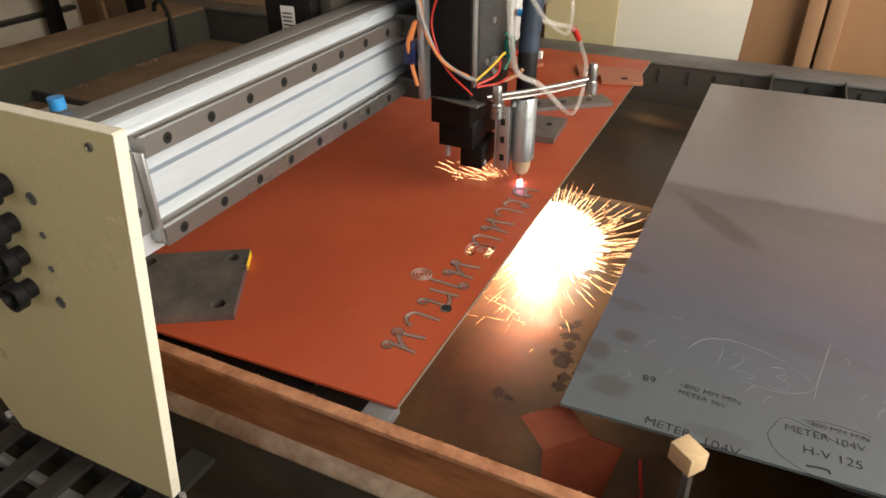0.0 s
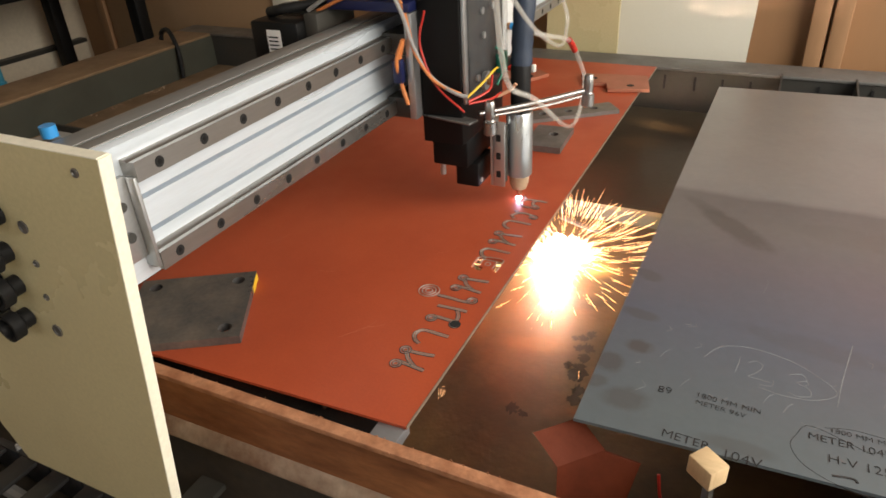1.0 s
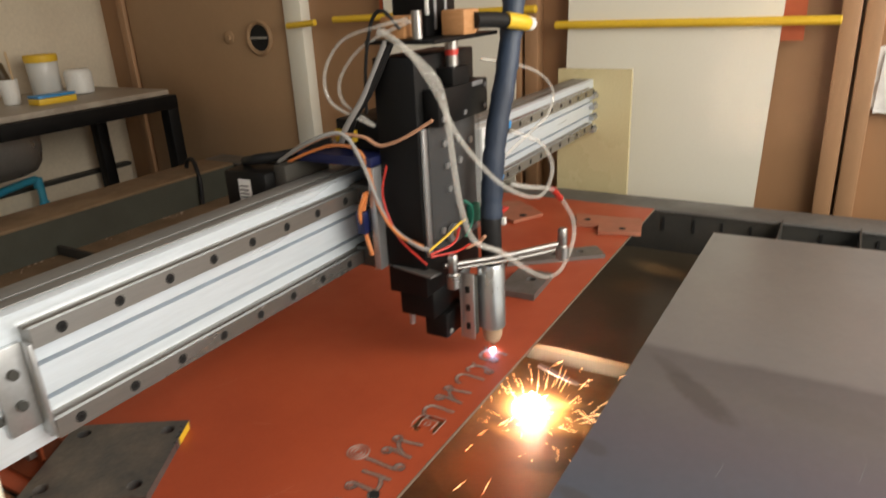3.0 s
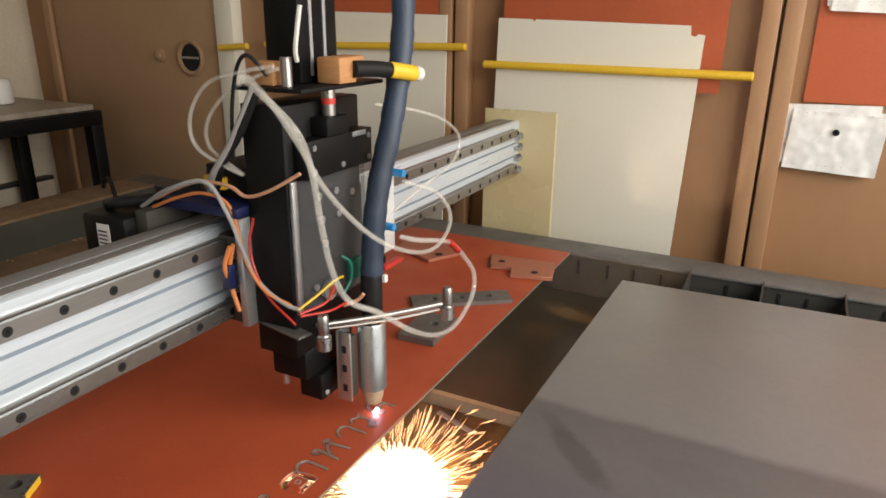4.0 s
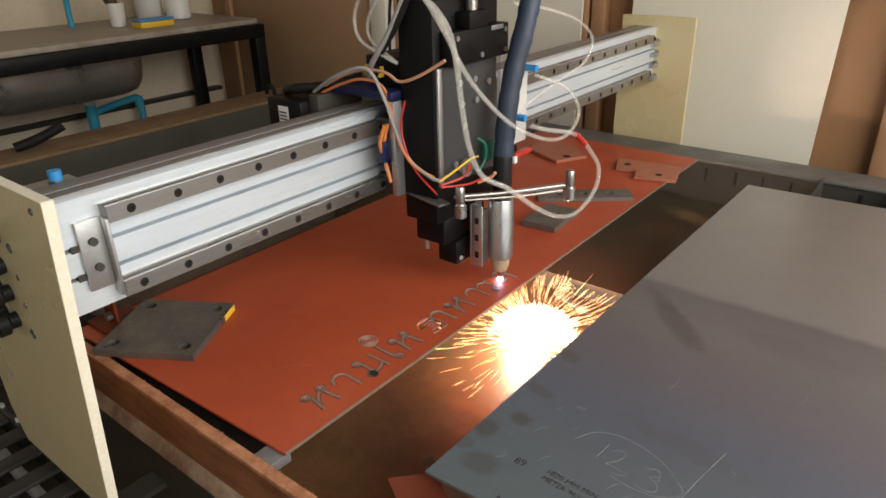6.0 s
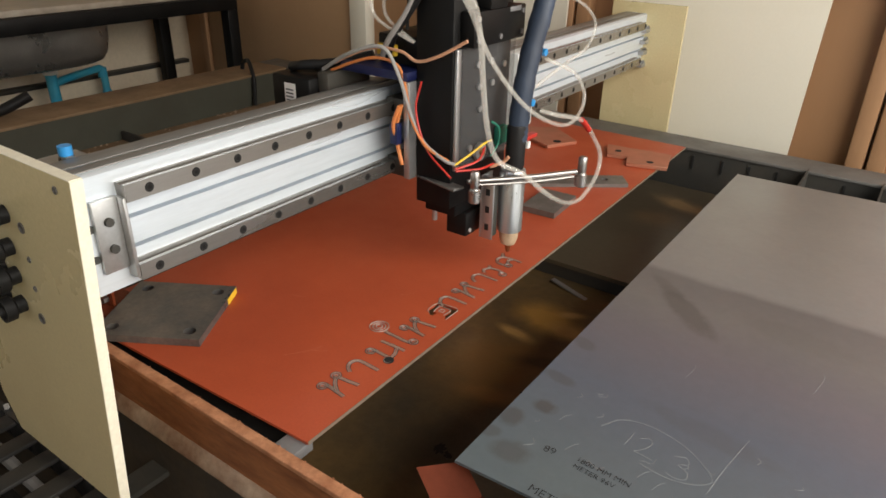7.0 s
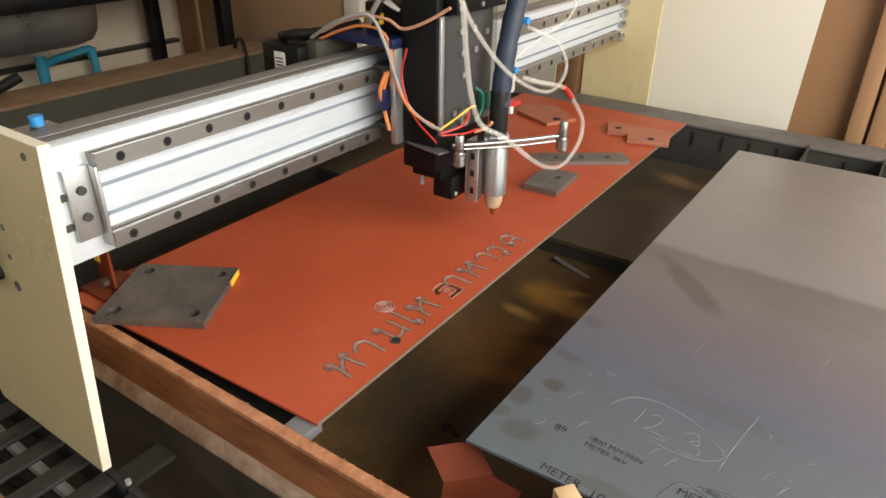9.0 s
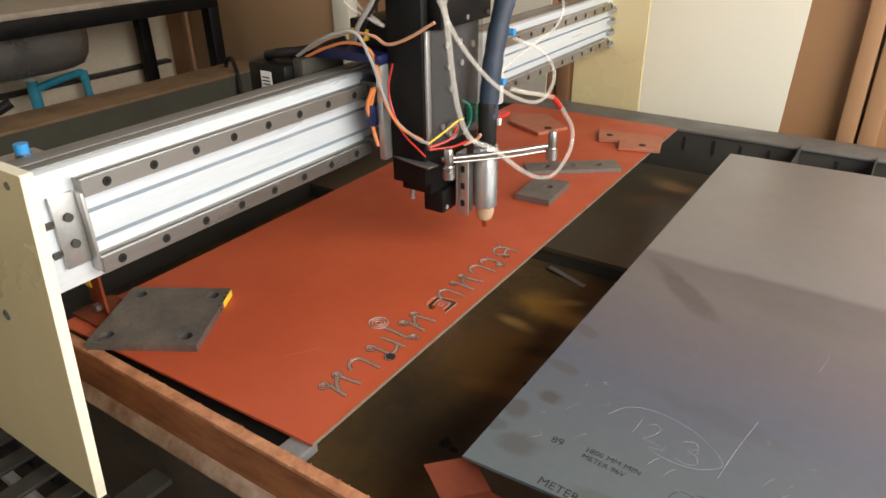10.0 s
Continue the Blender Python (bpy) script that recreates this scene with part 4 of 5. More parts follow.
part("bolt", rodded((-0.486, 0.017, 0.018), (-0.486, 0.026, 0.018), 0.008, seg=6), M_CHROME, lug)
part("paint_edge", boxed(-0.5065, -0.492, 0.0245, 0.0258, 0.05, 0.112), M_YELLOW, lug, "yellow painted edge")

A, B, C, D = (0.126, 0.045, -0.003), (0.164, 0.085, -0.003), (0.158, 0.033, -0.030), (0.197, 0.074, -0.030)
E2, F, G2 = (0.168, 0.000, -0.100), (0.222, 0.030, -0.100), (0.236, 0.071, -0.030)
bracket = thing("bent_offcut", "bent copper-red sheet offcut leaning under the bare sheet", "offcut")
for name, corners in (("upper_leaf", (A, B, D, C)), ("lower_leaf", (C, D, G2, F, E2))):
    bm = bmesh.new()
    bm.faces.new([bm.verts.new(q) for q in corners])
    r = bmesh.ops.extrude_face_region(bm, geom=list(bm.faces))
    bmesh.ops.translate(bm, vec=(0.0025, 0.003, -0.001), verts=[q for q in r["geom"] if isinstance(q, bmesh.types.BMVert)])
    bmesh.ops.recalc_face_normals(bm, faces=bm.faces)
    part(name, bm, M_SHADEOFF, bracket)
prop = thing("wooden_wedge", "small pale pine block on a grey upright strip", "wedge")
part("block", boxed(-0.015, 0.015, -0.012, 0.012, -0.012, 0.012, bevel=0.0015, turn=pose(0.303, 0.052, 0.012, 0, 0, -38)), M_WOOD, prop)
part("strip", boxed(0.302, 0.307, 0.040, 0.046, -0.160, 0.0), M_STEEL, prop, "narrow grey strip")
solid("loose_wire", tubed([(0.262, 0.072, -0.155), (0.268, 0.066, -0.09), (0.262, 0.068, -0.06), (0.258, 0.074, -0.04)], 0.002, 6), M_REDW, "short red wire end by the bare sheet", "wire")

# hook of cable over the far corner of the table
solid("cable_hook", tubed([(-1.72, 1.33, 0.004), (-1.71, 1.33, 0.030), (-1.67, 1.32, 0.042), (-1.63, 1.30, 0.020), (-1.602, 1.285, -0.03), (-1.597, 1.275, -0.111)], 0.008), M_RUBBER, "dark cable hooked over the table rim", "cable")
solid("hose_nozzle", tubed([(-1.73, 0.37, 0.012), (-1.71, 0.44, 0.03), (-1.69, 0.51, 0.060)], 0.016), M_RUBBER, "black hose end lying on the rim", "hose")

# ---- drag chain beside the table ----
chain = thing("drag_chain", "black plastic cable drag chain on a tray", "cable chain")
part("tray", boxed(-1.45, 0.35, -0.300, -0.125, -0.180, -0.174), M_GRIME, chain)
for x in (-1.3, -0.8, -0.3, 0.2):
    part("tray_bracket", boxed(x - 0.02, x + 0.02, -0.29, -0.0405, -0.190, -0.1805), M_DARKSTEEL, chain)
for y in (-0.140, -0.262):
    for k in range(26):
        x = -1.40 + 0.062 * k
        part("side_link", boxed(x, x + 0.060, y - 0.006, y + 0.006, -0.1735, -0.122, bevel=0.003), M_CHAIN, chain)
        if y > -0.2:
            part("cross_bar", boxed(x + 0.012, x + 0.042, -0.255, -0.147, -0.127, -0.120, bevel=0.002), M_CHAIN, chain)
            part("link_pin", rodded((x + 0.058, y + 0.001, -0.1215), (x + 0.058, y + 0.001, -0.115), 0.004, seg=8), M_GREYW, chain)
for k, (y, m) in enumerate(((-0.170, M_GREYW), (-0.200, M_RUBBER), (-0.232, M_PEACH))):
    part("cable", tubed([(-1.4, y, -0.160), (-0.9, y + 0.012, -0.158), (-0.4, y - 0.01, -0.160), (0.2, y, -0.159)], 0.009, 8), m, chain)

# ---- the gantry: origin at the face of its guide rails ----
gantry = thing("cnc_gantry", "aluminium gantry beam with guide rails between cream end plates", "gantry")
Y0, Y1 = -0.161, 1.555
bm = bmesh.new()
profile = [(-0.085, 0.196), (-0.020, 0.196), (-0.020, 0.2385), (-0.036, 0.2385), (-0.036, 0.2435), (-0.020, 0.2435), (-0.020, 0.2745), (-0.036, 0.2745),
           (-0.036, 0.2795), (-0.020, 0.2795), (-0.020, 0.334), (-0.024, 0.337), (-0.036, 0.337), (-0.038, 0.331), (-0.046, 0.331), (-0.048, 0.337),
           (-0.066, 0.337), (-0.068, 0.331), (-0.074, 0.331), (-0.076, 0.337), (-0.085, 0.337)]
prism(bm, profile, -Y1, -Y0)
bm.transform(Matrix(((1, 0, 0, 0), (0, 0, -1, 0), (0, 1, 0, 0), (0, 0, 0, 1))))
part("beam", bm, M_ALU, gantry, "silver extruded aluminium beam")
# Thin grey strips that darken two bands along the beam's top.
for x0, x1 in ((-0.047, -0.0285), (-0.0815, -0.0515)):
    part("cable_strip", boxed(x0, x1, -0.155, 1.54, 0.3372, 0.3386, bevel=0.0003), M_STRIP, gantry, "dull grey strip along the beam top")
for z in (0.311, 0.2155):
    bm = bmesh.new()
    prism(bm, [(-0.0199, z - 0.010), (-0.013, z - 0.010), (-0.010, z - 0.0075), (-0.006, z - 0.010), (0.0, z - 0.010), (0.0, z + 0.010), (-0.006, z + 0.010), (-0.010, z + 0.0075), (-0.013, z + 0.010), (-0.0199, z + 0.010)], -1.50, 0.078)
    bm.transform(Matrix(((1, 0, 0, 0), (0, 0, -1, 0), (0, 1, 0, 0), (0, 0, 0, 1))))
    rail = part("guide_rail", bm, M_RAIL, gantry, "ground steel guide rail")
    first = None
    for k in range(26):
        y = (-0.049 if z > 0.25 else -0.054) + 0.0620 * k
        if first is None:
            bm = bmesh.new()
            lathe(bm, [(0.0030, 0.0005), (0.0033, 0.0006), (0.0055, 0.0006), (0.0058, 0.0003)], seg=14)
            first = finish(bm, "bolt_hole", M_DARKHOLE)
            bm = bmesh.new()
            lathe(bm, [(0.0026, 0.0007), (0.0026, 0.0010), (0.0012, 0.0010), (0.0, 0.0008)], seg=6)
            head = finish(bm, "bolt_head", M_BLACK)
        for me, nm in ((first, "bolt_hole"), (head, "bolt_head")):
            ob = new(nm, me)
            ob.parent = rail
            ob.matrix_basis = pose(0, y, z, 0, 90, 0)
# clamp plate between the rails at the near end
part("rail_stop", boxed(-0.0198, -0.013, -0.112, -0.082, 0.222, 0.308, bevel=0.001), M_BRACKET, gantry, "small milled stop plate")
part("stop_lip", boxed(-0.0198, -0.002, -0.0818, -0.0775, 0.210, 0.306, bevel=0.0008), M_BRACKET, gantry)
for z in (0.250, 0.282):
    part("stop_bolt", rodded((-0.0129, -0.097, z), (-0.0085, -0.097, z), 0.0052, seg=10), M_DARKSTEEL, gantry)
for z in (0.241, 0.277):
    part("slot_nut", boxed(-0.0265, -0.017, -0.121, -0.113, z - 0.004, z + 0.004), M_DARKSTEEL, gantry)

def end_plate(y0, y1, outline, label):
    bm = bmesh.new()
    prism(bm, outline, -y1, -y0)
    bm.transform(Matrix(((1, 0, 0, 0), (0, 0, -1, 0), (0, 1, 0, 0), (0, 0, 0, 1))))
    return part("end_plate", bm, M_CREAM, gantry, label)

near = end_plate(-0.174, -0.162, [(0.091, 0.374), (0.020, -0.062), (-0.235, -0.062), (-0.260, -0.010), (-0.260, 0.374)], "cream acrylic end plate")
far = end_plate(1.556, 1.568, [(0.093, 0.364), (0.093, -0.20), (-0.13, -0.20), (-0.13, 0.364)], "cream acrylic end plate")
bm = bmesh.new()
prism(bm, [(0.0914, 0.3744), (0.0204, -0.0624), (0.0214, -0.0624), (0.0924, 0.3744)], 0.1621, 0.1739)
bm.transform(Matrix(((1, 0, 0, 0), (0, 0, -1, 0), (0, 1, 0, 0), (0, 0, 0, 1))))
part("sawn_edge", bm, M_CREAM_EDGE, near, "pale sawn plate edge")
bm = bmesh.new()
prism(bm, [(-0.260, 0.3741), (0.0905, 0.3741), (0.0905, 0.3751), (-0.260, 0.3751)], 0.1621, 0.1739)
bm.transform(Matrix(((1, 0, 0, 0), (0, 0, -1, 0), (0, 1, 0, 0), (0, 0, 0, 1))))
part("sawn_edge", bm, M_CREAM_EDGE, near, "pale sawn plate edge")
for x, z in ((-0.079, 0.294), (-0.090, 0.254), (-0.095, 0.218), (-0.101, 0.180), (-0.128, 0.219), (-0.139, 0.180)):
    bm = bmesh.new()
    lathe(bm, [(0.010, 0), (0.010, 0.010), (0.0145, 0.013), (0.0145, 0.024), (0.011, 0.024), (0.009, 0.016), (0.0, 0.016)], seg=20)
    plug = part("rubber_plug", bm, M_RUBBER, near, "black round cable grommet")
    plug.matrix_basis = pose(x + 0.010, -0.174, z + 0.010, 90, 0, 0)
for x, z, r in ((-0.038, 0.296, 0.0062), (-0.041, 0.259, 0.0036), (-0.047, 0.222, 0.0036), (-0.052, 0.183, 0.0066), (0.061, 0.360, 0.004)):
    bm = bmesh.new()
    lathe(bm, [(r, 0), (r, 0.0012), (r * 0.75, 0.0016), (r * 0.6, 0.0005), (0, 0.0005)], seg=14)
    screw = part("screw", bm, M_PLATE, near, "dark sunk screw")
    screw.matrix_basis = pose(x, -0.174, z, 90, 0, 0)
for z in (0.205, 0.24, 0.27, 0.30):
    part("screw", rodded((-0.012, 1.550, z), (-0.012, 1.5555, z), 0.005, seg=10), M_CHROME, far)
    part("slot_end", boxed(-0.0195, -0.004, 1.522, 1.5555, z - 0.012, z - 0.002), M_BRACKET, far)
part("blue_fitting", rodded((-0.095, -0.088, 0.339), (-0.095, -0.088, 0.350), 0.0078, seg=16), M_BLUECAP, gantry, "blue-capped fitting")
part("hex_nut", rodded((-0.095, -0.088, 0.330), (-0.095, -0.088, 0.339), 0.0095, seg=6), M_CHROME, gantry)
part("fitting_plate", boxed(-0.135, -0.0855, -0.118, -0.058, 0.324, 0.330), M_BRACKET, gantry)

def settle(thing_, m):
    """Brings the parts of a thing, drawn in round numbers, to their true size."""
    for ob in thing_.children:
        plain = ob.matrix_basis == Matrix.Identity(4)
        if plain:
            ob.data.transform(m)
            for sub in ob.children:
                if sub.matrix_basis == Matrix.Identity(4):
                    sub.data.transform(m)
                else:
                    sub.matrix_basis = m @ sub.matrix_basis
        else:
            ob.matrix_basis = m @ ob.matrix_basis


settle(gantry, Matrix(((1, 0, 0, 0), (0, 1.04, 0, 0.0265), (0, 0, 1.058, -0.038), (0, 0, 0, 1))))

# ---- the torch carriage: origin below the torch, at the rail face ----
car = thing("torch_carriage", "black torch carriage with a silver plasma torch and air tubes", "carriage")
part("back_plate", boxed(0.004, 0.016, -0.130, 0.075, 0.180, 0.342, bevel=0.001), M_BRACKET, car, "aluminium slide plate")
for z in (0.291, 0.190):
    for y in (-0.112, -0.01):
        part("slide_block", boxed(-0.046, 0.0038, y, y + 0.07, z - 0.0165, z + 0.0165, bevel=0.002), M_DARKSTEEL, car)
part("housing", boxed(0.0165, 0.086, -0.112, 0.062, 0.138, 0.498, bevel=0.002), M_BLACK, car, "tall black steel housing")
part("side_lip", boxed(0.0865, 0.092, -0.108, -0.096, 0.205, 0.398, bevel=0.001), M_BRACKET, car, "bright metal edge strip")
part("front_panel", boxed(0.0925, 0.097, -0.100, 0.058, 0.205, 0.398, bevel=0.0008), M_ACRYL, car, "smoked clear front panel")
for y, z in ((-0.06, 0.37), (-0.02, 0.37), (-0.055, 0.335), (-0.015, 0.335), (-0.05, 0.298), (0.02, 0.36), (-0.06, 0.225), (-0.075, 0.238)):
    part("panel_screw", rodded((0.0972, y, z), (0.1005, y, z), 0.0055, seg=12), M_BRACKET, car)
upper = part("upper_block", boxed(0.0865, 0.112, -0.095, 0.058, 0.400, 0.452, bevel=0.002), M_BLACK, car)
for y, z in ((-0.084, 0.410), (-0.084, 0.442), (0.047, 0.410), (0.047, 0.442), (-0.02, 0.410)):
    part("screw", rodded((0.112, y, z), (0.1145, y, z), 0.0042, seg=12), M_STEEL, upper)
part("edge_strip", boxed(0.112, 0.1135, 0.006, 0.040, 0.444, 0.4515, bevel=0.0005), M_STEEL, upper, "bare steel edge")
part("screw_block", boxed(0.0865, 0.115, -0.055, -0.005, 0.4525, 0.478, bevel=0.002), M_BLACK, car)
part("coupling", rodded((0.100, -0.030, 0.4785), (0.100, -0.030, 0.515), 0.0095, seg=18), M_CHROME, car, "chrome shaft coupling")
part("coupling_band", rodded((0.100, -0.030, 0.494), (0.100, -0.030, 0.502), 0.0100, seg=18), M_REDW, car, "red mark on the coupling")
part("top_shelf", boxed(0.010, 0.125, -0.118, 0.072, 0.5155, 0.521, bevel=0.001), M_BLACK, car)
part("rear_column", boxed(0.018, 0.075, -0.055, 0.030, 0.5215, 0.80, bevel=0.002), M_BLACK, car, "tall black motor column")
for y in (-0.030, 0.0):
    part("column_slot", boxed(0.0752, 0.0765, y - 0.003, y + 0.003, 0.53, 0.79), M_GROOVE, car)
part("clamp_block", boxed(0.090, 0.128, -0.040, 0.000, 0.5215, 0.556, bevel=0.003), M_WOODBLK, car, "brown clamp block")
part("clamp_block", boxed(0.060, 0.100, 0.006, 0.062, 0.5215, 0.554, bevel=0.003), M_WOODBLK, car, "brown clamp block")
part("clamp_block", boxed(0.030, 0.070, -0.105, -0.080, 0.5215, 0.552, bevel=0.003), M_WOODBLK, car, "brown clamp block")
part("air_fitting", rodded((0.085, -0.096, 0.5215), (0.085, -0.096, 0.558), 0.0075, seg=16), M_CHROME, car, "nickel air fitting")
part("hose_strap", tubed([(0.128, -0.010, 0.540), (0.140, 0.030, 0.538), (0.150, 0.058, 0.534)], 0.0115, 12), M_RUBBER, car, "black strap bar")
part("yellow_tie", tubed([(0.150, 0.050, 0.536), (0.160, 0.075, 0.532), (0.163, 0.094, 0.529)], 0.0118, 10), M_YELLOW, car, "yellow tie round the hose")
part("tie_end", tubed([(0.163, 0.0945, 0.529), (0.162, 0.112, 0.527)], 0.0112, 10), M_SILVER, car, "white tape end of the tie")
part("white_tie", rodded((0.140, 0.098, 0.519), (0.140, 0.098, 0.537), 0.0225, seg=18), M_WHITEP, car, "white tape round the hose")
# lower end of the slide
slide = [part("lower_block", boxed(0.020, 0.084, -0.092, 0.030, 0.090, 0.137, bevel=0.004), M_BLACK, car)]
slide.append(part("sensor_finger", boxed(0.050, 0.092, -0.068, 0.004, 0.046, 0.0895, bevel=0.003), M_BLACK, car))
slide.append(part("guide_pin", rodded((0.030, -0.075, 0.066), (0.030, -0.075, 0.0895), 0.005, seg=10), M_BRACKET, car))
slide.append(part("finger_screw", rodded((0.0922, -0.056, 0.056), (0.094, -0.056, 0.056), 0.004, seg=10), M_GREYW, car))
part("green_insulator", boxed(0.0975, 0.108, 0.000, 0.030, 0.225, 0.256, bevel=0.002), M_TEAL, car)
# torch in its holder
bm = bmesh.new()
box(bm, 0.104, 0.108, -0.044, -0.012, 0.042, 0.158, bevel=0.001)
box(bm, 0.1085, 0.130, -0.044, -0.040, 0.042, 0.158, bevel=0.001)
holder = part("torch_holder", bm, M_TORCH, car, "slotted aluminium angle holder")
slide.append(holder)
for z in (0.065, 0.098, 0.130):
    part("holder_slot", boxed(0.115, 0.123, -0.0445, -0.0438, z - 0.006, z + 0.006), M_DARKHOLE, holder)
slide.append(part("holder_web", boxed(0.110, 0.128, -0.0395, -0.0235, 0.046, 0.150, bevel=0.001), M_DARKSTEEL, car))
bm = bmesh.new()
lathe(bm, [(0.020, 0.050), (0.0225, 0.052), (0.0225, 0.162), (0.021, 0.165), (0.013, 0.165)], (0.140, 0, 0), 32)
sleeve = part("torch_sleeve", bm, M_TORCH, car, "brushed silver torch sleeve")
bm = bmesh.new()
lathe(bm, [(0.0085, 0.022), (0.013, 0.024), (0.0165, 0.034), (0.018, 0.0495)], (0.140, 0, 0), 24)
part("torch_cup", bm, M_CERAMIC, sleeve, "scorched ceramic shield cup")
bm = bmesh.new()
lathe(bm, [(0.0022, 0.006), (0.004, 0.008), (0.006, 0.0215)], (0.140, 0, 0), 16)
part("nozzle", bm, M_BRASS, sleeve, "copper torch nozzle")
bm = bmesh.new()
lathe(bm, [(0.0155, 0.1655), (0.0165, 0.17), (0.0165, 0.238), (0.015, 0.242)], (0.140, 0.004, 0), 24)
part("torch_body", bm, M_RUBBER, sleeve, "black torch body")
part("torch_hose", tubed([(0.140, 0.006, 0.240), (0.140, 0.010, 0.278), (0.140, 0.018, 0.329), (0.140, 0.036, 0.386), (0.140, 0.062, 0.441), (0.140, 0.083, 0.497), (0.140, 0.098, 0.553), (0.138, 0.110, 0.62), (0.13, 0.118, 0.72), (0.12, 0.12, 0.85)], 0.0172, 16, 6, 0.07), M_HOSE, car, "blue-black sleeved torch hose")
part("hose_end", boxed(0.156, 0.162, 0.008, 0.016, 0.228, 0.240, bevel=0.001), M_WHITEP, car)
# the arms with their two fittings
part("arm", tubed([(0.105, -0.090, 0.186), (0.17, -0.015, 0.186), (0.230, 0.062, 0.188)], 0.0042, 10), M_CHROME, car, "nickel tube arm")
part("arm", tubed([(0.11, -0.080, 0.178), (0.18, -0.005, 0.178), (0.228, 0.057, 0.180)], 0.0026, 8), M_CHROME, car)
part("arm_plate", boxed(-0.055, 0.055, -0.012, 0.012, 0.180, 0.184, bevel=0.001, turn=pose(0.055, -0.108, 0, 0, 0, -12)), M_PLATE, car, "dark flat arm plate")
for x, y in ((0.130, -0.105), (0.236, 0.070)):
    bm = bmesh.new()
    lathe(bm, [(0.0085, 0.160), (0.0105, 0.162), (0.0105, 0.181), (0.008, 0.183), (0.007, 0.186), (0.0078, 0.188), (0.0078, 0.211), (0.006, 0.214)], (x, y, 0), 18)
    part("fitting", bm, M_CHROME, car, "nickel push fitting")
part("gauge", rodded((0.098, -0.048, 0.226), (0.104, -0.048, 0.226), 0.0155, seg=20), M_BRACKET, car)
part("gauge_boss", rodded((0.1042, -0.048, 0.226), (0.109, -0.048, 0.226), 0.006, seg=12), M_BRASS, car)
# clear air tubes
part("air_tube", tubed([(0.060, -0.150, 0.535), (0.10, -0.165, 0.520), (0.15, -0.165, 0.480), (0.15, -0.139, 0.428), (0.15, -0.124, 0.350), (0.15, -0.105, 0.281), (0.15, -0.070, 0.226), (0.176, -0.035, 0.200), (0.192, 0.035, 0.145), (0.188, 0.125, 0.098), (0.174, 0.230, 0.070), (0.160, 0.330, 0.085), (0.155, 0.350, 0.125), (0.15, 0.322, 0.165), (0.15, 0.250, 0.220), (0.14, 0.150, 0.252), (0.12, 0.125, 0.262)], 0.0046), M_TUBE, car, "clear plastic air tube")
part("air_tube", tubed([(0.060, -0.140, 0.535), (0.11, -0.160, 0.510), (0.14, -0.150, 0.462), (0.15, -0.107, 0.391), (0.166, -0.035, 0.317), (0.172, 0.054, 0.267), (0.16, 0.162, 0.235), (0.14, 0.256, 0.235), (0.13, 0.290, 0.262), (0.12, 0.255, 0.308), (0.10, 0.170, 0.345)], 0.0038), M_TUBE, car, "clear plastic air tube")
part("air_tube", tubed([(0.03, 0.20, 0.465), (0.05, 0.30, 0.445), (0.06, 0.40, 0.415), (0.06, 0.47, 0.37), (0.06, 0.44, 0.325), (0.06, 0.34, 0.305), (0.055, 0.20, 0.27), (0.05, 0.15, 0.22)], 0.0034), M_TUBE, car, "clear plastic air tube")
part("red_sleeve", tubed([(0.15, 0.286, 0.194), (0.15, 0.262, 0.212), (0.149, 0.246, 0.223)], 0.0060), M_REDW, car, "red sleeve on the tube")
part("valve_block", boxed(0.030, 0.056, 0.145, 0.215, 0.205, 0.352, bevel=0.003), M_FROST, car, "frosted clear valve block")
part("valve_base", boxed(0.010, 0.0295, 0.0755, 0.215, 0.21, 0.33, bevel=0.002), M_DARKSTEEL, car)
for y, z in ((0.20, 0.350), (0.165, 0.262)):
    part("blue_collar", rodded((0.062, y, z), (0.084, y, z), 0.007, seg=12), M_BLUECAP, car, "blue push-in collar")
    part("collar_body", rodded((0.0565, y, z), (0.062, y, z), 0.0065, seg=12), M_BRASS, car)
part("limit_switch", boxed(0.020, 0.060, 0.130, 0.175, 0.182, 0.2045, bevel=0.002), M_BLACK, car)
part("red_plug", boxed(0.060, 0.075, 0.150, 0.21, 0.184, 0.192, bevel=0.002), M_REDW, car)
# wires
part("wire", tubed([(-0.157, -0.13, 0.345), (-0.10, -0.13, 0.372), (-0.052, -0.13, 0.388), (0.002, -0.13, 0.388), (0.032, -0.13, 0.377), (0.073, -0.13, 0.390), (0.118, -0.122, 0.416)], 0.0026, 8), M_PEACH, car, "salmon wire")
part("wire", tubed([(-0.14, -0.14, 0.342), (-0.09, -0.14, 0.362), (-0.04, -0.14, 0.375), (0.0, -0.135, 0.365), (0.012, -0.13, 0.32), (0.02, -0.13, 0.285), (0.05, -0.13, 0.245), (0.09, -0.122, 0.226)], 0.0026, 8), M_ORANGE, car, "orange wire")
part("wire", tubed([(-0.15, -0.15, 0.344), (-0.08, -0.16, 0.380), (-0.02, -0.15, 0.395), (0.005, -0.14, 0.350), (0.017, -0.13, 0.298), (0.043, -0.128, 0.251), (0.082, -0.125, 0.228), (0.10, -0.12, 0.222)], 0.0031, 8), M_GREYW, car, "grey wire")
part("wire", tubed([(0.039, -0.128, 0.347), (0.028, -0.128, 0.299), (0.050, -0.128, 0.240), (0.095, -0.122, 0.198)], 0.0017, 8), M_REDW, car, "red wire")
part("wire", tubed([(0.098, -0.118, 0.220), (0.112, -0.09, 0.236), (0.118, -0.06, 0.247), (0.112, -0.03, 0.243)], 0.0019, 8), M_YELLOW, car, "yellow wire")
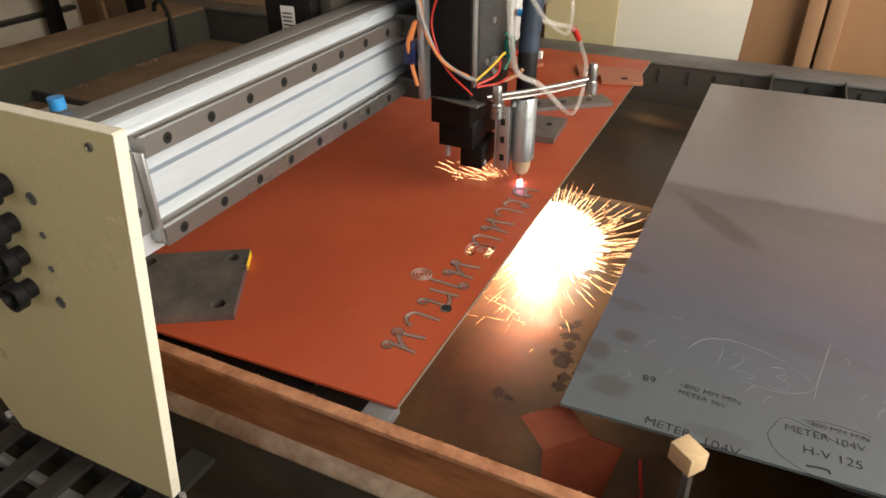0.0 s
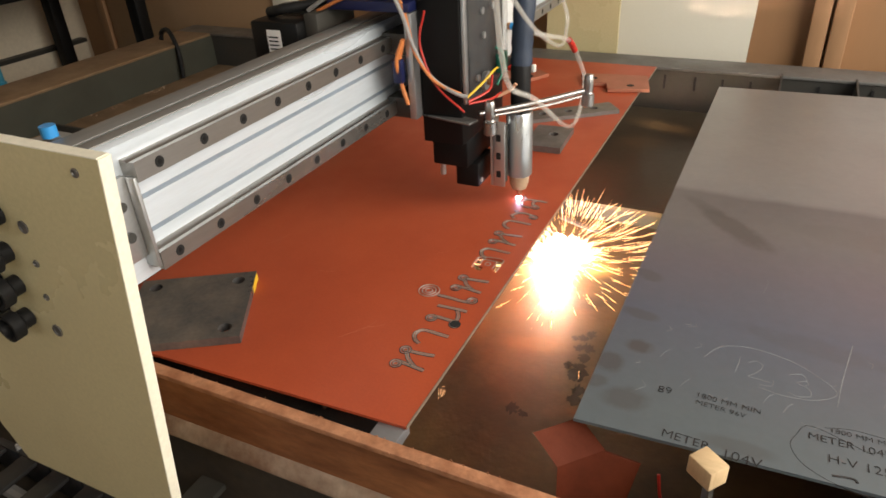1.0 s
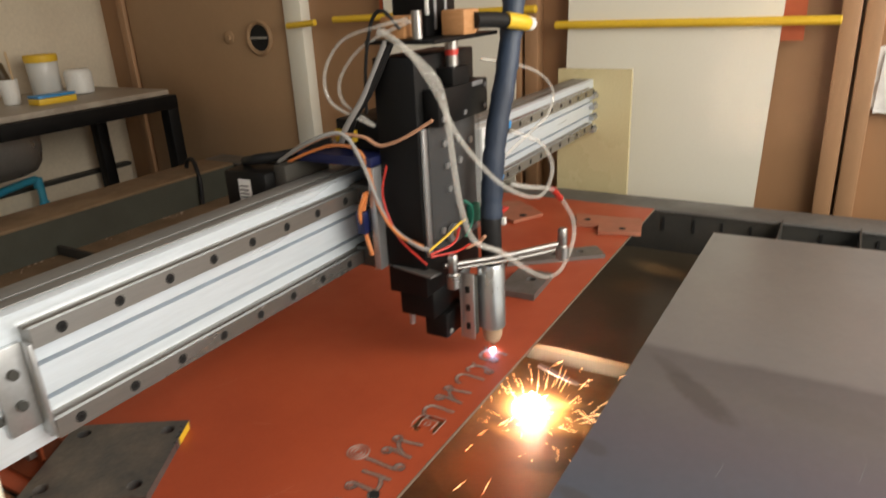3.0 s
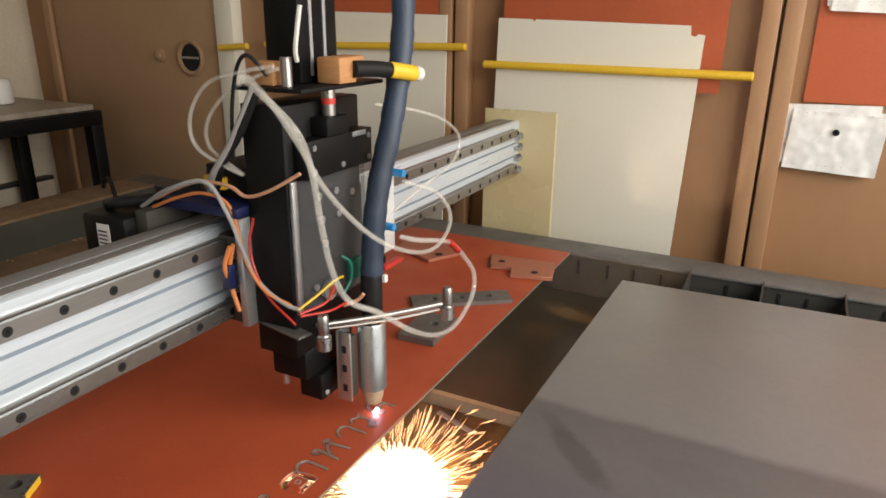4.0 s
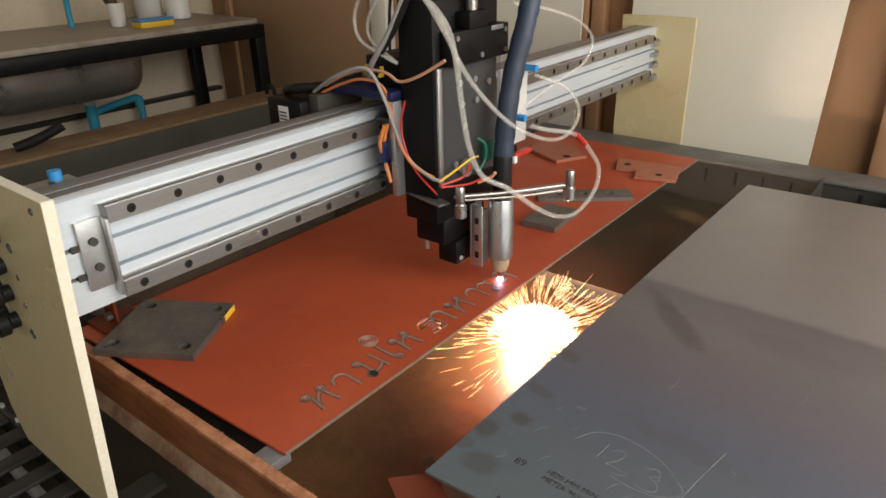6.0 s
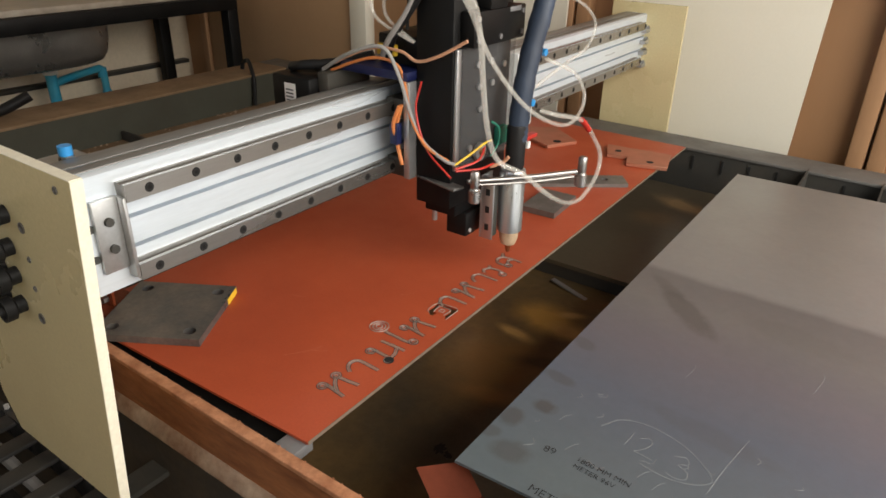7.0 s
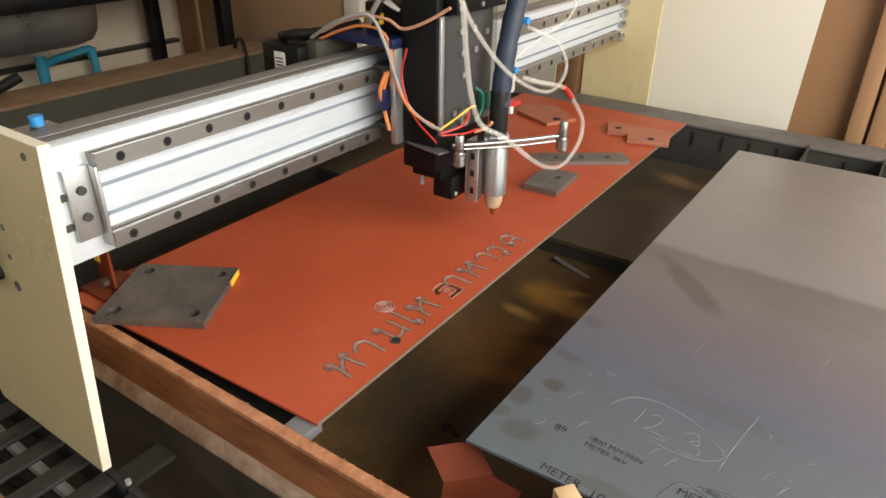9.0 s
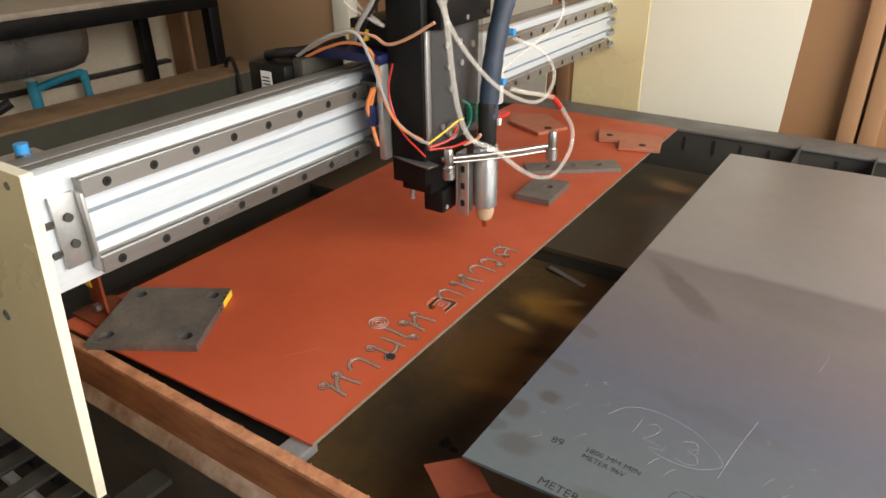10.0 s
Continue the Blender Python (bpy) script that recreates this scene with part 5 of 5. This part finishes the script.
part("wire", tubed([(0.100, -0.118, 0.214), (0.118, -0.080, 0.222), (0.112, -0.050, 0.236)], 0.0020, 8), M_REDW, car, "red wire")
part("wire", tubed([(0.100, -0.116, 0.210), (0.120, -0.075, 0.207), (0.118, -0.030, 0.203)], 0.0020, 8), M_REDW, car, "red wire")
part("wire", tubed([(0.110, -0.030, 0.275), (0.118, -0.018, 0.262), (0.116, -0.015, 0.235), (0.112, -0.03, 0.215)], 0.0022, 8), M_TEAL, car, "green wire")
part("wire", tubed([(0.112, -0.03, 0.196), (0.13, -0.02, 0.205), (0.14, -0.018, 0.216)], 0.0030, 8), M_PEACH, car, "salmon wire")
for dx in (0.0, 0.010):
    part("wire", tubed([(0.004 + dx * 0.3, -0.134 - dx, 0.306), (-0.004, -0.136 - dx, 0.275), (-0.004, -0.136, 0.24), (0.004, -0.134, 0.205)], 0.0032, 8), M_ORANGE, car, "orange wire")
part("wire_clip", boxed(-0.014, 0.002, -0.144, -0.131, 0.240, 0.276, bevel=0.002), M_BLUEP, car, "dark blue connector")
part("tube_loop", tubed([(0.085, -0.120, 0.548), (0.042, -0.13, 0.540), (-0.02, -0.13, 0.522), (-0.056, -0.13, 0.478), (-0.050, -0.13, 0.436), (-0.005, -0.12, 0.410), (0.01, -0.11, 0.40)], 0.0028, 8), M_TUBE, car, "thin clear tube loop")
part("tube_loop", tubed([(0.085, -0.112, 0.545), (0.045, -0.12, 0.530), (0.00, -0.12, 0.508), (-0.036, -0.12, 0.470), (-0.036, -0.12, 0.436), (0.0, -0.115, 0.41), (0.012, -0.11, 0.40)], 0.0028, 8), M_TUBE, car, "thin clear tube loop")
part("wire", tubed([(0.07, -0.115, 0.535), (0.05, -0.125, 0.560), (0.03, -0.125, 0.545), (0.015, -0.125, 0.49), (0.005, -0.12, 0.42)], 0.0026, 8), M_RUBBER, car, "black wire")
part("wire", tubed([(0.115, -0.100, 0.62), (0.105, -0.10, 0.57), (0.10, -0.092, 0.553)], 0.0030, 8), M_WHITEP, car, "white wire")
part("wire", tubed([(0.05, -0.11, 0.52), (0.02, -0.12, 0.46), (-0.02, -0.12, 0.41), (-0.05, -0.10, 0.37)], 0.0060, 8), M_RUBBER, car, "black cable")
part("wire", tubed([(0.045, -0.115, 0.52), (0.01, -0.125, 0.45), (-0.03, -0.125, 0.40), (-0.055, -0.11, 0.37)], 0.0045, 8), M_GREYW, car, "grey cable")
# plate and motors on top of the beam
part("blue_plate", boxed(-0.125, 0.0165, -0.135, 0.075, 0.3435, 0.358, bevel=0.002), M_BLUEP, car, "dark blue carriage plate")
part("drive_box", boxed(-0.075, 0.010, -0.095, 0.020, 0.3585, 0.405, bevel=0.003), M_BLACK, car)
part("connector", boxed(-0.070, -0.058, -0.105, -0.0955, 0.372, 0.390, bevel=0.001), M_YELLOW, car, "yellow connector")
part("connector", boxed(-0.045, -0.033, -0.105, -0.0955, 0.372, 0.390, bevel=0.001), M_YELLOW, car, "yellow connector")
motor = part("stepper_motor", boxed(-0.240, -0.150, -0.185, -0.122, 0.268, 0.332, bevel=0.005), M_BLACK, car, "black stepper motor")
part("motor_label", boxed(-0.208, -0.182, -0.1862, -0.1854, 0.278, 0.320), M_SILVER, motor, "silver motor label")
for k in range(5):
    part("label_bar", boxed(-0.205, -0.187, -0.1868, -0.1863, 0.284 + 0.006 * k, 0.2862 + 0.006 * k), M_INK, motor)
part("motor_flange", boxed(-0.1495, -0.1255, -0.165, -0.060, 0.300, 0.342, bevel=0.002), M_DARKSTEEL, car)
part("motor_cable", tubed([(-0.225, -0.15, 0.338), (-0.19, -0.155, 0.346), (-0.14, -0.12, 0.352), (-0.09, -0.09, 0.366)], 0.008, 10, 6, 0.1), M_RUBBER, car)
part("motor_cap", boxed(-0.236, -0.176, -0.1215, -0.085, 0.290, 0.340, bevel=0.004), M_DARKSTEEL, car)

# ---- sparks: rigid bundles of streaks that fly and fall ----
def needle(bm, a, b, r):
    a, b = Vector(a), Vector(b)
    side = (b - a).orthogonal().normalized() * r
    up = (b - a).normalized().cross(side)
    ring = [bm.verts.new(a.lerp(b, 0.6) + s) for s in (side, up, -side, -up)]
    p, q = bm.verts.new(a), bm.verts.new(b)
    for k in range(4):
        bm.faces.new((p, ring[k], ring[(k + 1) % 4]))
        bm.faces.new((q, ring[(k + 1) % 4], ring[k]))


def burst(name, label, count, r0, r1, length, radius, material, seed, low=0.05, high=0.9, spread=180):
    rng, bm = random.Random(seed), bmesh.new()
    for _ in range(count):
        a, e = radians(rng.uniform(-spread, spread)), radians(90) * rng.uniform(low, high)
        way = Vector((math.cos(a) * math.cos(e), math.sin(a) * math.cos(e), 0.75 * math.sin(e)))
        r = rng.uniform(r0, r1) * rng.uniform(0.6, 1)
        bend = Vector((0, 0, -0.5 * r * r / 0.2))
        start = way * r + bend
        needle(bm, start, start + (way + bend * 2.2).normalized() * length * rng.uniform(0.4, 1.2), radius * rng.uniform(0.5, 1.2))
    return solid(name, bm, material, label, "sparks", "stuff")


core = burst("spark_core", "white-hot dense spray of molten metal", 5200, 0.0, 0.118, 0.024, 0.00042, M_CORE, 1, -0.2, 0.9)
ember = burst("spark_ember", "small white-hot spot where the jet strikes", 260, 0.0, 0.030, 0.012, 0.0008, M_EMBER, 7, -0.1, 0.9)
fan = burst("spark_fan", "orange fan of long flying sparks", 520, 0.04, 0.29, 0.060, 0.00026, M_SPARK, 2, 0.0, 0.55)
stream = burst("spark_stream", "long orange sparks streaming along the bed", 150, 0.02, 0.36, 0.10, 0.00030, M_SPARK, 9, 0.1, 0.6, 42)
spray = burst("spark_spray", "thin spray of orange sparks over the sheet", 70, 0.03, 0.17, 0.045, 0.00032, M_SPARK, 3, 0.0, 0.2, 38)
bm = bmesh.new()
bmesh.ops.create_icosphere(bm, subdivisions=2, radius=0.0045)
arc = solid("cutting_arc", bm, M_ARC, "small violet-white cutting arc under the nozzle", "arc")
flyers = []
rng = random.Random(11)
for k in range(64):
    bm = bmesh.new()
    ang = radians(rng.uniform(-115, 60))
    lift = rng.uniform(0.1, 0.9)
    way = Vector((math.cos(ang), math.sin(ang), 0))
    size = rng.uniform(0.010, 0.036)
    needle(bm, -way * size / 2 + Vector((0, 0, -0.1 * size)), way * size / 2 + Vector((0, 0, 0.1 * size)), rng.uniform(0.0003, 0.0006))
    flyers.append((solid("flying_spark", bm, M_SPARK, "single glowing orange spark", "spark", "", "flying sparks"), way, lift, rng.uniform(0.12, 0.42), rng.uniform(0, 0.6)))

# gantry offset, torch place along the beam, and the torch's lift, by time
DRIVE = [(0.0, -0.2437, 0.589), (0.5, -0.2511, 0.592), (1.0, -0.2504, 0.566), (1.5, -0.2293, 0.539), (2.0, -0.2450, 0.565), (2.5, -0.2372, 0.572),
         (3.0, -0.2270, 0.572), (3.5, -0.2220, 0.556), (4.3, -0.2143, 0.531), (4.5, -0.2110, 0.535), (5.0, -0.2229, 0.548), (5.5, -0.2140, 0.546), (5.7, -0.2154, 0.540),
         (6.2, -0.2158, 0.540), (6.8, -0.2159, 0.5406), (7.0, -0.2137, 0.540), (7.5, -0.2504, 0.562), (7.9, -0.2740, 0.5755), (8.5, -0.2745, 0.5755), (10.0, -0.2747, 0.5740)]
REACH = 0.030   # the carriage stands this far before the rails
# strength of the spray: 1 full, 0 faint
FIRE = [(0.0, 1.0), (0.3, 0.95), (0.6, 0.75), (0.9, 0.56), (1.0, 0.5), (1.2, 0.38), (1.5, 0.16), (1.8, 0.65), (2.1, 0.62), (2.5, 0.37), (2.7, 0.36), (3.0, 0.27), (3.3, 0.5),
        (3.8, 0.8), (4.3, 0.6), (4.5, 1.0), (4.9, 1.0), (5.2, 0.55), (5.5, 0.95), (5.7, 0.85), (6.1, 0.6), (6.3, -3.0), (10.0, -3.0)]

# where the jet strikes the bed, along the sheet's edge
STRIKE = [(0.0, 0.625), (0.6, 0.65), (1.0, 0.665), (1.5, 0.70), (2.0, 0.62), (2.5, 0.655), (3.0, 0.69), (3.4, 0.64), (4.3, 0.525), (4.7, 0.48), (5.0, 0.69), (5.3, 0.65), (5.7, 0.64), (10.0, 0.62)]

# how far the long stream of sparks shows over the bed
STREAM = [(0.0, 0.5), (0.7, 0.5), (0.9, 0.0), (1.6, 0.0), (1.8, 0.9), (2.2, 1.0), (2.7, 0.4), (2.9, 0.0), (4.0, 0.0), (4.3, 0.2), (4.7, 0.2), (4.9, 0.0), (5.2, 0.0), (5.4, 0.55), (5.7, 0.5), (6.0, 0.0), (10.0, 0.0)]


def along(rows, t):
    for a, b in zip(rows, rows[1:]):
        if t <= b[0]:
            f = (t - a[0]) / (b[0] - a[0])
            return [p + (q - p) * f for p, q in zip(a[1:], b[1:])]
    return list(rows[-1][1:])


def motions():
    walk(gantry, [(t, pose(g, 0, 0)) for t, g, y in DRIVE])
    walk(car, [(t, pose(g + REACH, y, 0)) for t, g, y in DRIVE])
    for ob in [sleeve, *slide]:
        walk(ob, [(0.0, pose(0, 0, 0)), (6.2, pose(0, 0, 0)), (6.6, pose(0, 0, 0.020)), (7.3, pose(0, 0, 0.026)), (10.0, pose(0, 0, 0.026))])
    steps = [round(0.1 * k, 1) for k in range(101)]
    shake = random.Random(5)
    rows = {"core": [], "ember": [], "fan": [], "stream": [], "spray": [], "arc": []}
    for t in steps:
        g, y = along(DRIVE, t)
        s = along(FIRE, t)[0]
        drop = -0.125 - 0.15 * (1 - s)
        hit = along(STRIKE, t)[0]
        turn = shake.uniform(-4, 4)
        rows["core"].append((t, pose(-0.022, hit, max(drop, -0.30) if s > 0 else -0.30, 0, 0, turn)))
        rows["ember"].append((t, pose(-0.030, hit - 0.02, -0.110 - 0.054 * max(0.0, 0.7 - s) / 0.45 if s > 0 else -0.30, 0, 0, turn)))
        rows["fan"].append((t, pose(-0.015, hit - 0.02, (-0.112 - 0.03 * (1 - s) - 0.28 * max(0.0, 0.5 - s)) if s > 0 else -0.30, 0, 0, turn)))
        flow = along(STREAM, t)[0]
        rows["stream"].append((t, pose(0.03, hit - 0.12, -0.135 - 0.16 * (1 - flow), 0, 0, -102 + 3 * turn)))
        top = -0.004 if t < 0.7 else -0.10
        rows["spray"].append((t, pose(g + REACH + 0.13, y + 0.005, top if s > 0 else -0.10, 0, -6, 172 + turn * 0.3)))
        rows["arc"].append((t, pose(g + REACH + 0.14, y, 0.004 if t < 6.2 else 0.055)))
    walk(core, rows["core"])
    walk(ember, rows["ember"])
    walk(fan, rows["fan"])
    walk(stream, rows["stream"])
    walk(spray, rows["spray"])
    walk(arc, rows["arc"])
    for ob, way, lift, reach, phase in flyers:
        rows_ = []
        for t in steps:
            p = ((t + phase) / 0.6) % 1.0
            live = t < 6.2
            if live and p < 0.68:
                q = p / 0.68
                d = reach * q
                z = -0.12 + lift * 0.5 * q * (1 - q) - 0.04 * q
                rows_.append((t, pose(0.0 + way.x * d, 0.57 + way.y * d, z)))
            else:
                rows_.append((t, pose(0.02, 0.57, -0.30)))
        walk(ob, rows_)


motions()
